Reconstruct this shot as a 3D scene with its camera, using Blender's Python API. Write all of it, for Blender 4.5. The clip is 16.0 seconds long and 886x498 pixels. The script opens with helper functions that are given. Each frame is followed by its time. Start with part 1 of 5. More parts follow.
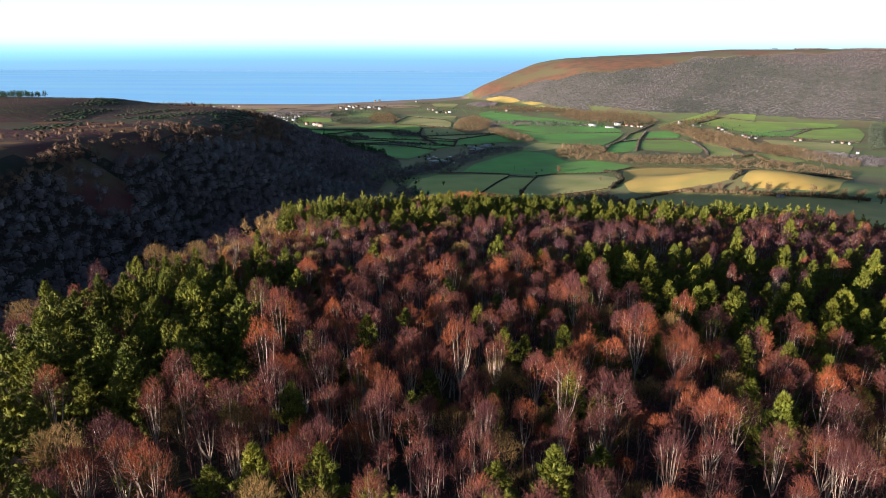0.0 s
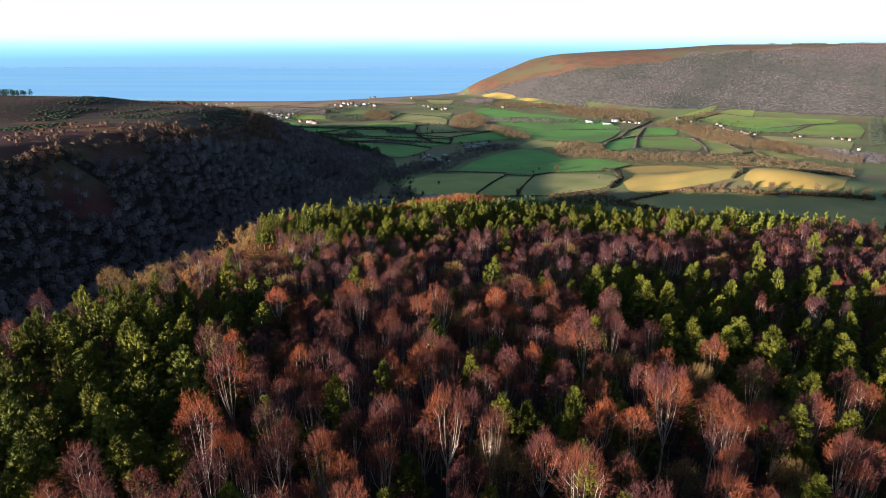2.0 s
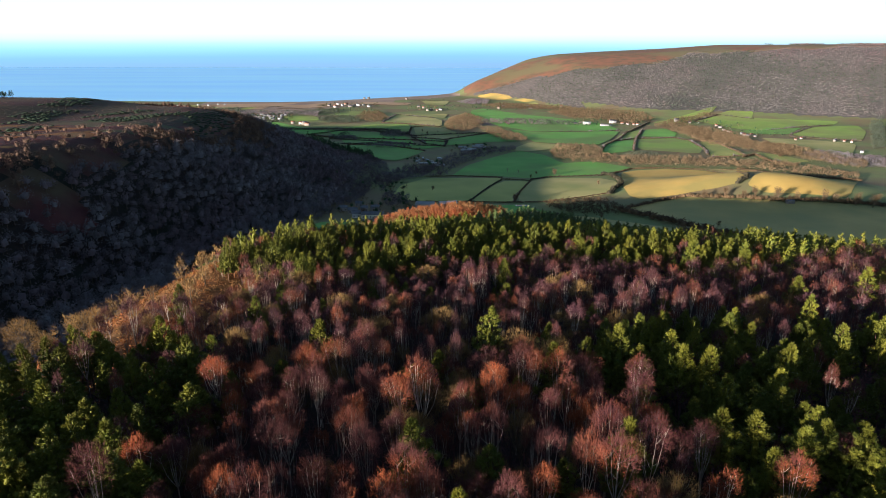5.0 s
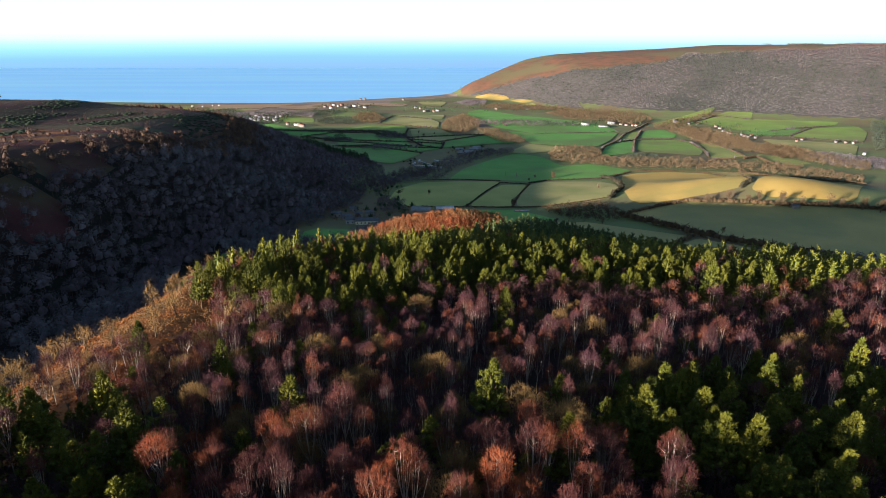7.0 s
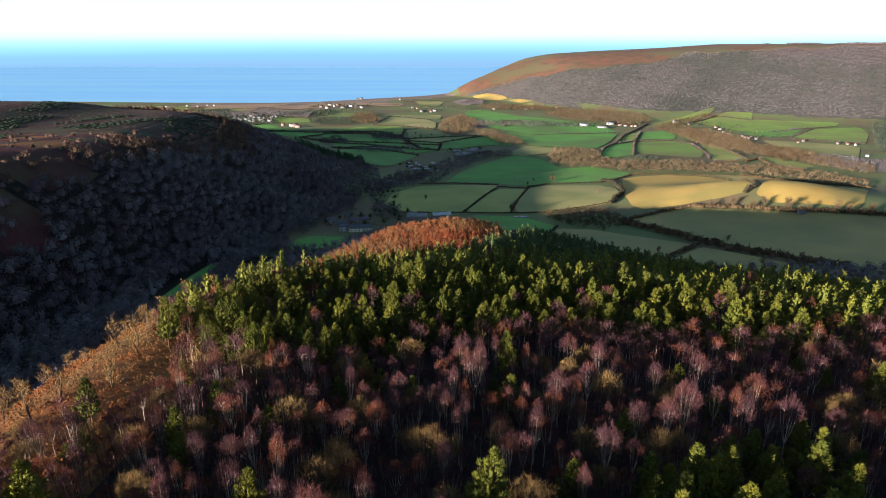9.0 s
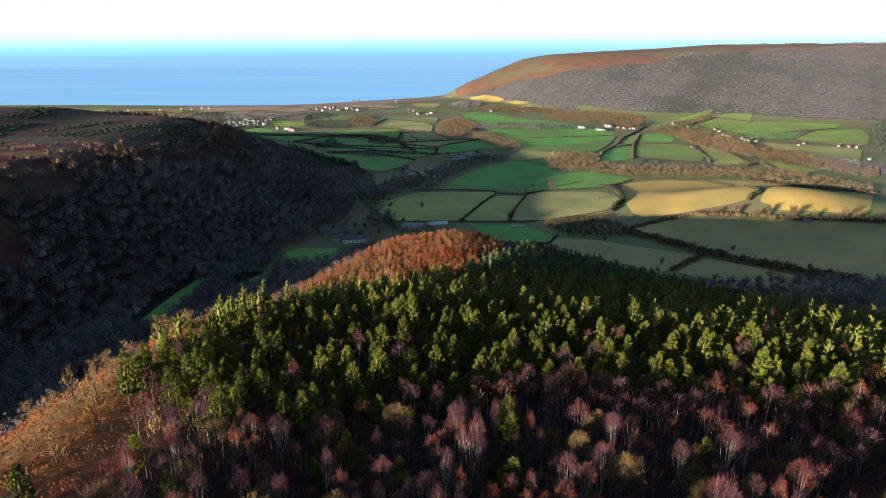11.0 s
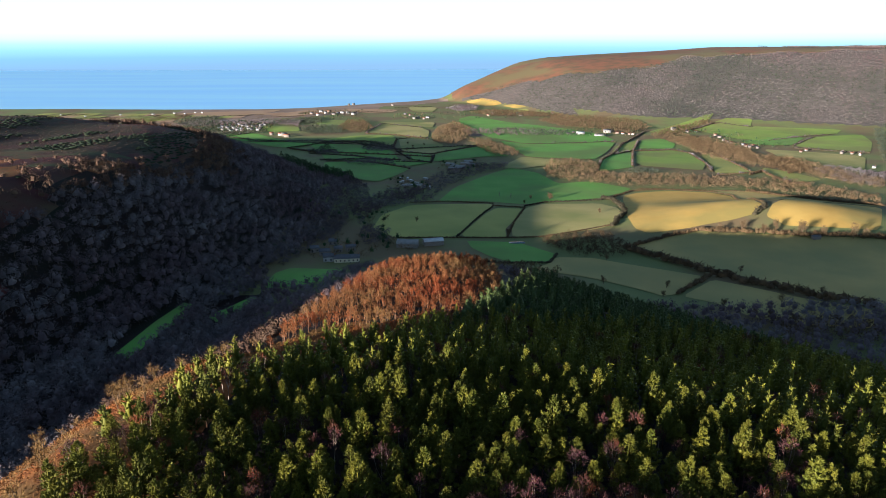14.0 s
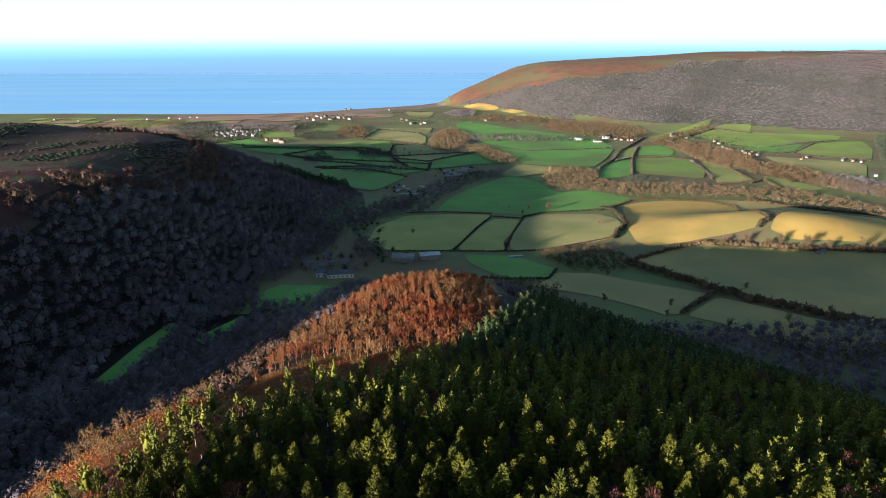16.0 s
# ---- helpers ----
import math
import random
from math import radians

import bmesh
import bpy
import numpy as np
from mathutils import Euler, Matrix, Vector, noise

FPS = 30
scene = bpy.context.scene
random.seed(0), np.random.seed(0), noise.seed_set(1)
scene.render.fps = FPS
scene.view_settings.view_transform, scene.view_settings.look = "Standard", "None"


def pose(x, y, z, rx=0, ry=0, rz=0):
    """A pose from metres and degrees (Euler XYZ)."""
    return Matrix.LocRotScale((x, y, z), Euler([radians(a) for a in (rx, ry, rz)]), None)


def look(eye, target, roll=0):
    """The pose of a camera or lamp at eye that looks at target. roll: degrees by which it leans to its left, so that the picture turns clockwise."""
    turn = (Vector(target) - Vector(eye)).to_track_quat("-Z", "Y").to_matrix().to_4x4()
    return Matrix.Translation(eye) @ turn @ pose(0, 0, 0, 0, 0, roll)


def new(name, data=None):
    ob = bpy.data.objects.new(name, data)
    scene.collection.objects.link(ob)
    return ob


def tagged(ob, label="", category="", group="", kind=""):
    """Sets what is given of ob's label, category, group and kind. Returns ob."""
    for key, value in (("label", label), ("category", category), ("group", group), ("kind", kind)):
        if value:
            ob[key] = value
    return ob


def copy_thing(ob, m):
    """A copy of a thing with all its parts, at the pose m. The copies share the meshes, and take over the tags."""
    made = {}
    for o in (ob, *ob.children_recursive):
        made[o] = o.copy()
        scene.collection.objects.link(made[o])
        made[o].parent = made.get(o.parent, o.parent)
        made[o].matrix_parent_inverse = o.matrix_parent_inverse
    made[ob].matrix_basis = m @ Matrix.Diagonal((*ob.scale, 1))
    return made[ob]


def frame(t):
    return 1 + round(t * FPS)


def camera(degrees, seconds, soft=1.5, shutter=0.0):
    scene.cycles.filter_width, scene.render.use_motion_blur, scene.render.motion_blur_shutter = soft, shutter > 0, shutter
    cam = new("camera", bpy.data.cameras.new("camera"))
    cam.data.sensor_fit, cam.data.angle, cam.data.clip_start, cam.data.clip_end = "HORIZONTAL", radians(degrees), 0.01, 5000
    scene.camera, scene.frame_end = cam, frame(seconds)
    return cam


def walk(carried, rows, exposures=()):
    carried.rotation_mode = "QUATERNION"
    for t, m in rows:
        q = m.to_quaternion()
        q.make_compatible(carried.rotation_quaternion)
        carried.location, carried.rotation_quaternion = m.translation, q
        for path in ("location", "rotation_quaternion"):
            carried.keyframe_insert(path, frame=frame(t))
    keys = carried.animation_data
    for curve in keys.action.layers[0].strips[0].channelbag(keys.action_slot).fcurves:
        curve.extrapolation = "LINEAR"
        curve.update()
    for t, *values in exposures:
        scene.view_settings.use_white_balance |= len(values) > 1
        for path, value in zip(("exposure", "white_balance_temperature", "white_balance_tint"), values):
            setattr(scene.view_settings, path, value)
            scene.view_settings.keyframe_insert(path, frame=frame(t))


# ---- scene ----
cam = camera(70.2, 16.0, 0.9)
PATH = [
    (0, (0.00, 0.00, 195.00), (-0.68, 95.10, 164.15), 0.19),
    (0.5, (0.33, 4.32, 195.15), (-0.26, 99.31, 163.96), 0.10),
    (1, (0.66, 8.65, 195.29), (0.24, 103.59, 163.95), 0.06),
    (1.5, (1.01, 13.02, 195.40), (0.73, 107.94, 164.00), 0.04),
    (2, (1.38, 17.42, 195.45), (1.21, 112.35, 164.01), 0.02),
    (2.5, (1.75, 21.86, 195.48), (1.70, 116.79, 164.01), 0.03),
    (3, (2.12, 26.31, 195.47), (2.19, 121.23, 163.96), 0.05),
    (3.5, (2.47, 30.75, 195.45), (2.63, 125.67, 163.90), 0.09),
    (4, (2.77, 35.18, 195.42), (3.06, 130.09, 163.83), 0.11),
    (5.2, (3.31, 45.68, 195.42), (3.81, 140.66, 164.00), 0.06),
    (6.5, (3.78, 56.99, 195.81), (4.54, 152.02, 164.46), 0.01),
    (7, (3.99, 61.36, 196.15), (4.88, 156.35, 164.70), 0.03),
    (7.5, (4.23, 65.76, 196.62), (5.23, 160.70, 165.13), 0.07),
    (8, (4.49, 70.18, 197.22), (5.60, 165.06, 165.68), 0.10),
    (8.5, (4.78, 74.60, 197.92), (5.99, 169.44, 166.36), 0.10),
    (9, (5.08, 79.03, 198.72), (6.33, 173.84, 167.09), 0.07),
    (10.2, (5.83, 89.59, 200.93), (7.28, 184.41, 169.27), -0.03),
    (11.5, (6.63, 100.83, 203.71), (8.32, 195.68, 172.12), -0.09),
    (12, (6.94, 105.07, 204.90), (8.66, 199.92, 173.27), -0.07),
    (12.5, (7.23, 109.26, 206.14), (9.04, 204.11, 174.50), -0.06),
    (13, (7.52, 113.40, 207.42), (9.40, 208.25, 175.78), -0.05),
    (13.5, (7.81, 117.51, 208.71), (9.78, 212.37, 177.08), -0.06),
    (14, (8.11, 121.61, 210.00), (10.18, 216.50, 178.47), -0.08),
    (14.5, (8.41, 125.71, 211.25), (10.56, 220.64, 179.87), -0.09),
    (15, (8.71, 129.80, 212.48), (10.93, 224.78, 181.22), -0.08),
    (15.5, (9.02, 133.90, 213.70), (11.35, 228.91, 182.52), -0.04),
    (16, (9.34, 138.00, 214.90), (11.81, 233.02, 183.76), 0.00),
]
walk(cam, [(t, look(eye, target, roll)) for t, eye, target, roll in PATH])

# ---- daylight: low winter sun behind and to the left, pale haze along the horizon ----
SUN_AZ, SUN_EL = 227.0, 8.5  # compass-like turn of the sun from +y over +x, degrees; its height
to_sun = Vector((math.sin(radians(SUN_AZ)) * math.cos(radians(SUN_EL)), math.cos(radians(SUN_AZ)) * math.cos(radians(SUN_EL)), math.sin(radians(SUN_EL))))
lamp = bpy.data.lights.new("sun", "SUN")
lamp.energy, lamp.angle, lamp.color = 5.0, radians(0.55), (1.0, 0.855, 0.70)
sun = new("sun", lamp)
sun.matrix_world = look((0, 0, 900), Vector((0, 0, 900)) - to_sun)
scene.view_settings.exposure = 1.7
scene.view_settings.use_white_balance = True
scene.view_settings.white_balance_temperature = 5800

world = bpy.data.worlds.new("sky")
scene.world = world
world.use_nodes = True
wn, wl = world.node_tree.nodes, world.node_tree.links
wn.clear()
sky = wn.new("ShaderNodeTexSky")
sky.sky_type, sky.sun_disc, sky.sun_elevation, sky.sun_rotation = "NISHITA", False, radians(SUN_EL), radians(SUN_AZ)
sky.altitude, sky.air_density, sky.dust_density, sky.ozone_density = 200, 1.0, 0.3, 1.4
sky_bg = wn.new("ShaderNodeBackground")
sky_bg.inputs[1].default_value = 0.054
wl.new(sky.outputs[0], sky_bg.inputs[0])
# far haze and far water: bands by height over the horizon only
coord = wn.new("ShaderNodeTexCoord")
sep = wn.new("ShaderNodeSeparateXYZ")
wl.new(coord.outputs["Generated"], sep.inputs[0])
streak = wn.new("ShaderNodeTexNoise")
streak_map = wn.new("ShaderNodeMapping")
streak_map.inputs["Scale"].default_value = (3.0, 3.0, 55.0)
wl.new(coord.outputs["Generated"], streak_map.inputs[0])
wl.new(streak_map.outputs[0], streak.inputs["Vector"])
streak.inputs["Scale"].default_value, streak.inputs["Detail"].default_value = 1.6, 4
wob = wn.new("ShaderNodeMath")
wob.operation = "MULTIPLY_ADD"
wob.inputs[1].default_value, wob.inputs[2].default_value = 0.004, -0.002
wl.new(streak.outputs["Fac"], wob.inputs[0])
lift = wn.new("ShaderNodeMath")
lift.operation = "ADD"
wl.new(sep.outputs["Z"], lift.inputs[0])
wl.new(wob.outputs[0], lift.inputs[1])
band = wn.new("ShaderNodeMapRange")
band.inputs["From Min"].default_value, band.inputs["From Max"].default_value = -0.06, 0.06
wl.new(lift.outputs[0], band.inputs["Value"])
ramp = wn.new("ShaderNodeValToRGB")
els = ramp.color_ramp.elements
BANDS = [(-0.060, (0.110, 0.178, 0.262)), (-0.036, (0.110, 0.186, 0.268)), (-0.023, (0.112, 0.216, 0.308)), (-0.012, (0.150, 0.286, 0.348)), (-0.006, (0.200, 0.310, 0.345)), (0.001, (0.285, 0.340, 0.36)), (0.010, (0.345, 0.37, 0.42)), (0.060, (0.335, 0.37, 0.44))]
for n, (e, c) in enumerate(BANDS):
    el = els[n] if n < 2 else els.new(0.5)
for n, (e, c) in enumerate(BANDS):
    els[n].position = (e + 0.06) / 0.12
    els[n].color = (*c, 1)
wl.new(band.outputs[0], ramp.inputs[0])
haze_bg = wn.new("ShaderNodeBackground")
wl.new(ramp.outputs[0], haze_bg.inputs[0])
haze_bg.inputs[1].default_value = 1.0
over = wn.new("ShaderNodeMapRange")
over.interpolation_type = "SMOOTHSTEP"
over.inputs["From Min"].default_value, over.inputs["From Max"].default_value = 0.03, 0.16
wl.new(sep.outputs["Z"], over.inputs["Value"])
blend = wn.new("ShaderNodeMixShader")
wl.new(over.outputs[0], blend.inputs[0])
wl.new(haze_bg.outputs[0], blend.inputs[1])
wl.new(sky_bg.outputs[0], blend.inputs[2])
wout = wn.new("ShaderNodeOutputWorld")
wl.new(blend.outputs[0], wout.inputs[0])


# ---- materials ----
def material(name, base, other, scale=0.5, rough=0.85, fine=6.0, mix2=None, scale2=0.02, per=0.0, bump=0.0, metal=0.0, cut=(0.42, 0.62), grain=0.7):
    """Two-scale mottled surface between two colours; per: how far single pieces differ in tone."""
    m = bpy.data.materials.new(name)
    m.use_nodes = True
    n, l = m.node_tree.nodes, m.node_tree.links
    b = n["Principled BSDF"]
    b.inputs["Roughness"].default_value, b.inputs["Metallic"].default_value = rough, metal
    b.inputs["Specular IOR Level"].default_value = 0.2
    tc = n.new("ShaderNodeTexCoord")
    geo = n.new("ShaderNodeNewGeometry")
    t1 = n.new("ShaderNodeTexNoise")
    t1.inputs["Scale"].default_value, t1.inputs["Detail"].default_value = scale, fine
    l.new(geo.outputs["Position"], t1.inputs["Vector"])
    r1 = n.new("ShaderNodeMapRange")
    r1.inputs["From Min"].default_value, r1.inputs["From Max"].default_value = 0.32, 0.68
    l.new(t1.outputs["Fac"], r1.inputs["Value"])
    c1 = n.new("ShaderNodeMix")
    c1.data_type = "RGBA"
    c1.inputs[6].default_value, c1.inputs[7].default_value = (*base, 1), (*other, 1)
    l.new(r1.outputs[0], c1.inputs[0])
    out = c1.outputs[2]
    if mix2:
        t2 = n.new("ShaderNodeTexNoise")
        t2.inputs["Scale"].default_value, t2.inputs["Detail"].default_value = scale2, 4
        l.new(geo.outputs["Position"], t2.inputs["Vector"])
        r2 = n.new("ShaderNodeMapRange")
        r2.inputs["From Min"].default_value, r2.inputs["From Max"].default_value = cut
        l.new(t2.outputs["Fac"], r2.inputs["Value"])
        c2 = n.new("ShaderNodeMix")
        c2.data_type = "RGBA"
        c2.inputs[7].default_value = (*mix2, 1)
        l.new(r2.outputs[0], c2.inputs[0])
        l.new(out, c2.inputs[6])
        out = c2.outputs[2]
    if per:
        # tone of each tree: by object where it is one, by its own value where many are joined
        info = n.new("ShaderNodeObjectInfo")
        own = n.new("ShaderNodeAttribute")
        own.attribute_name = "tone"
        total = None
        for socket, weight in ((info.outputs["Random"], 1.0), (geo.outputs["Random Per Island"], grain), (own.outputs["Fac"], 1.5)):
            add = n.new("ShaderNodeMath")
            add.operation = "MULTIPLY_ADD"
            l.new(socket, add.inputs[0])
            add.inputs[1].default_value = weight
            add.inputs[2].default_value = -0.5 - grain / 2
            if total:
                l.new(total, add.inputs[2])
            total = add.outputs[0]
        r3 = n.new("ShaderNodeMapRange")
        r3.clamp = False
        r3.inputs["From Min"].default_value, r3.inputs["From Max"].default_value = -1.0, 1.0
        r3.inputs["To Min"].default_value, r3.inputs["To Max"].default_value = 1 - per, 1 + per
        l.new(total, r3.inputs["Value"])
        hs = n.new("ShaderNodeHueSaturation")
        l.new(r3.outputs[0], hs.inputs["Value"])
        l.new(out, hs.inputs["Color"])
        out = hs.outputs[0]
    l.new(out, b.inputs["Base Color"])
    if bump:
        bp = n.new("ShaderNodeBump")
        bp.inputs["Strength"].default_value, bp.inputs["Distance"].default_value = bump, 0.3
        l.new(t1.outputs["Fac"], bp.inputs["Height"])
        l.new(bp.outputs[0], b.inputs["Normal"])
    return m


M = {
    # leaf litter kept near black: the shade between trees is in its colour
    "litter": material("shaded_leaf_litter", (0.016, 0.011, 0.011), (0.034, 0.019, 0.015), 0.4, mix2=(0.014, 0.014, 0.008), bump=0.6),
    "bracken": material("dead_bracken", (0.20, 0.065, 0.015), (0.27, 0.097, 0.026), 0.5, mix2=(0.16, 0.09, 0.03), scale2=0.05, bump=0.8),
    "olive_moor": material("olive_heath", (0.034, 0.028, 0.013), (0.060, 0.046, 0.020), 0.05, mix2=(0.062, 0.024, 0.020), scale2=0.018, bump=0.9),
    "moor_grass": material("hill_grass", (0.045, 0.055, 0.022), (0.075, 0.075, 0.028), 0.06, mix2=(0.09, 0.045, 0.024), scale2=0.03, bump=0.8),
    "moor": material("heather_moor", (0.050, 0.015, 0.017), (0.088, 0.026, 0.022), 0.06, mix2=(0.075, 0.052, 0.028), scale2=0.02, bump=0.8),
    "grass": material("meadow_grass", (0.150, 0.180, 0.062), (0.180, 0.200, 0.070), 0.05, mix2=(0.17, 0.125, 0.065), scale2=0.01),
    "shingle": material("shingle", (0.30, 0.22, 0.17), (0.22, 0.15, 0.11), 0.02),
    "needles": material("pine_needles", (0.060, 0.072, 0.009), (0.138, 0.128, 0.013), 0.20, 0.6, per=0.45),
    "pine_bark": material("pine_bark", (0.07, 0.04, 0.022), (0.12, 0.06, 0.035), 3.0),
    "birch_bark": material("birch_bark", (0.48, 0.39, 0.31), (0.18, 0.13, 0.10), 0.5, per=0.6),
    "birch_twig": material("birch_twigs", (0.068, 0.023, 0.024), (0.100, 0.033, 0.026), 0.3, 0.9, 1.0, mix2=(0.22, 0.060, 0.022), scale2=0.13, per=0.5, cut=(0.47, 0.63)),
    # birch twigs again, more purple, and darkened for the shade further back
    "dusky_twig": material("dusky_birch_twigs", (0.062, 0.025, 0.032), (0.080, 0.031, 0.031), 0.3, 0.9, 1.0, mix2=(0.185, 0.054, 0.022), scale2=0.13, per=0.5, cut=(0.50, 0.66)),
    "oak_bark": material("oak_bark", (0.16, 0.11, 0.07), (0.08, 0.055, 0.035), 1.0),
    "oak_twig": material("oak_twigs", (0.15, 0.085, 0.028), (0.23, 0.14, 0.05), 0.12, per=0.4),
    "far_twig": material("far_bare_twigs", (0.112, 0.098, 0.104), (0.167, 0.143, 0.143), 0.06, 0.9, 2.0, mix2=(0.112, 0.080, 0.086), scale2=0.02, per=0.4),
    "red_twig": material("red_birch_twigs", (0.130, 0.030, 0.010), (0.195, 0.052, 0.016), 0.12, 0.9, 2.0, mix2=(0.17, 0.092, 0.034), scale2=0.03, per=0.4),
    "fir": material("fir_needles", (0.02, 0.045, 0.018), (0.035, 0.065, 0.022), 0.3, per=0.3),
    "red_bark": material("russet_birch_bark", (0.34, 0.21, 0.13), (0.15, 0.085, 0.05), 0.5, per=0.5),
    # pine needles again, with the far slope's shade put into a darker colour
    "dusk": material("shaded_pine_needles", (0.040, 0.064, 0.020), (0.066, 0.086, 0.024), 0.25, 0.6, per=0.4),
    # browner, darker twigs for hillside trees in the sun, to offset its light
    "brow": material("brow_twigs", (0.076, 0.042, 0.029), (0.112, 0.070, 0.044), 0.05, 0.9, 2.0, per=0.4),
    "scrub": material("scrub_twigs", (0.10, 0.042, 0.020), (0.155, 0.070, 0.030), 0.2, per=0.4),
}


M.update({
    # floor about as light as the twigs, lifting the shaded gaps as haze would
    "ridge_floor": material("ridge_wood_floor", (0.10, 0.088, 0.080), (0.13, 0.112, 0.10), 0.03, 0.95),
    "umber": material("grazed_winter_pasture", (0.40, 0.300, 0.105), (0.46, 0.345, 0.122), 0.03, mix2=(0.30, 0.265, 0.10), scale2=0.012, bump=0.2),
    "brush": material("undergrowth_twigs", (0.066, 0.028, 0.034), (0.100, 0.040, 0.038), 0.2, 0.9, 2.0, per=0.4),
    "gorse": material("gorse", (0.014, 0.026, 0.014), (0.030, 0.042, 0.018), 0.2, per=0.3),
    "ridge_twig": material("ridge_twigs", (0.112, 0.099, 0.090), (0.148, 0.128, 0.114), 0.02, 0.9, 3.0, mix2=(0.128, 0.094, 0.086), scale2=0.005, per=0.3, grain=0.25),
    "ridge_plum": material("larch_twigs", (0.132, 0.084, 0.084), (0.170, 0.108, 0.104), 0.02, 0.9, 3.0, mix2=(0.14, 0.115, 0.105), scale2=0.008, per=0.3, grain=0.25),
    "ridge_green": material("ridge_evergreens", (0.042, 0.054, 0.036), (0.066, 0.076, 0.048), 0.02, per=0.4, grain=0.25),
    "grove": material("grove_twigs", (0.094, 0.062, 0.032), (0.135, 0.090, 0.047), 0.08, 0.9, 2.0, per=0.4),
    "hedge": material("hedge_twigs", (0.035, 0.032, 0.018), (0.065, 0.052, 0.03), 0.3, per=0.4),
    "hedge_warm": material("hedge_warm_twigs", (0.06, 0.04, 0.02), (0.10, 0.062, 0.03), 0.2, per=0.4),
    "dull": material("olive_pasture", (0.35, 0.345, 0.092), (0.40, 0.38, 0.106), 0.03, mix2=(0.27, 0.29, 0.078), scale2=0.012, bump=0.2),
    "green": material("green_field", (0.130, 0.310, 0.054), (0.170, 0.35, 0.068), 0.03, mix2=(0.15, 0.235, 0.06), scale2=0.01, bump=0.2),
    "lime": material("lime_field", (0.21, 0.31, 0.055), (0.27, 0.35, 0.07), 0.03, mix2=(0.22, 0.245, 0.07), scale2=0.01, bump=0.2),
    "straw": material("straw_field", (0.34, 0.30, 0.11), (0.40, 0.34, 0.13), 0.03, mix2=(0.23, 0.24, 0.075), scale2=0.012, bump=0.2),
    "ochre": material("ochre_field", (0.48, 0.30, 0.072), (0.58, 0.38, 0.10), 0.03, mix2=(0.34, 0.26, 0.075), scale2=0.014, bump=0.25),
    "tan": material("ploughed_field", (0.36, 0.22, 0.13), (0.42, 0.28, 0.17), 0.02, bump=0.3),
    "render_white": material("white_render", (0.42, 0.40, 0.38), (0.34, 0.33, 0.31), 0.6, 0.8),
    "render_cream": material("cream_render", (0.72, 0.64, 0.46), (0.62, 0.55, 0.40), 0.6, 0.8),
    "stone": material("rubble_stone", (0.27, 0.23, 0.19), (0.18, 0.15, 0.13), 1.5, 0.9),
    "brick": material("red_brick", (0.30, 0.13, 0.08), (0.22, 0.10, 0.07), 2.0, 0.9),
    "slate": material("slate_roof", (0.10, 0.10, 0.115), (0.15, 0.145, 0.15), 1.0, 0.55),
    "tile_roof": material("clay_tile_roof", (0.28, 0.12, 0.075), (0.20, 0.09, 0.06), 1.0, 0.8),
    "pale_roof": material("pale_sheet_roof", (0.42, 0.43, 0.44), (0.55, 0.55, 0.55), 0.5, 0.5),
    "grey_sheet": material("grey_sheet_roof", (0.21, 0.21, 0.20), (0.29, 0.28, 0.27), 0.4, 0.5),
    "surf": material("surf_foam", (0.75, 0.78, 0.8), (0.5, 0.6, 0.7), 0.08),
    "pane": material("window_pane", (0.03, 0.035, 0.045), (0.05, 0.055, 0.06), 1.0, 0.08),
    "pond": material("pond_water", (0.10, 0.14, 0.16), (0.13, 0.17, 0.19), 0.5, 0.05),
})


def sea_material():
    # the bright blue base colour stands in for the sky's reflection
    m = material("sea_water", (0.235, 0.59, 1.0), (0.33, 0.69, 1.0), 1.0, 0.4, 3.0)
    m.node_tree.nodes["Principled BSDF"].inputs["Specular IOR Level"].default_value = 0.3
    n, l = m.node_tree.nodes, m.node_tree.links
    b = n["Principled BSDF"]
    geo = n["Geometry"]
    mp = n.new("ShaderNodeMapping")
    mp.inputs["Scale"].default_value = (0.006, 0.05, 1)
    l.new(geo.outputs["Position"], mp.inputs[0])
    calm = n.new("ShaderNodeMapping")
    calm.inputs["Scale"].default_value = (0.0007, 0.006, 1)
    l.new(geo.outputs["Position"], calm.inputs[0])
    l.new(calm.outputs[0], n["Noise Texture"].inputs["Vector"])
    w = n.new("ShaderNodeTexNoise")
    w.inputs["Scale"].default_value, w.inputs["Detail"].default_value = 1.0, 8
    l.new(mp.outputs[0], w.inputs["Vector"])
    bp = n.new("ShaderNodeBump")
    bp.inputs["Strength"].default_value, bp.inputs["Distance"].default_value = 0.4, 1.0
    l.new(w.outputs["Fac"], bp.inputs["Height"])
    l.new(bp.outputs[0], b.inputs["Normal"])
    return m


M["sea"] = sea_material()

# ---- the lie of the land: sea level is 0, y runs out to sea ----
def curve(v, *knots):
    """Smooth profile through pairs (place, value)."""
    a = np.array(knots, float)
    v = np.asarray(v, float)
    w = 18.0
    return sum(np.interp(v + k * w, a[:, 0], a[:, 1]) for k in (-1.5, -0.5, 0.5, 1.5)) / 4


def step(v):
    v = np.clip(v, 0, 1)
    return v * v * (3 - 2 * v)


def coast(x):
    return curve(x, (-1800, 2120), (-1300, 2138), (-800, 2138), (-550, 2160), (-370, 2212), (-190, 2340), (-20, 2445), (65, 2565), (200, 2670), (380, 2900), (700, 2990), (2600, 3000))


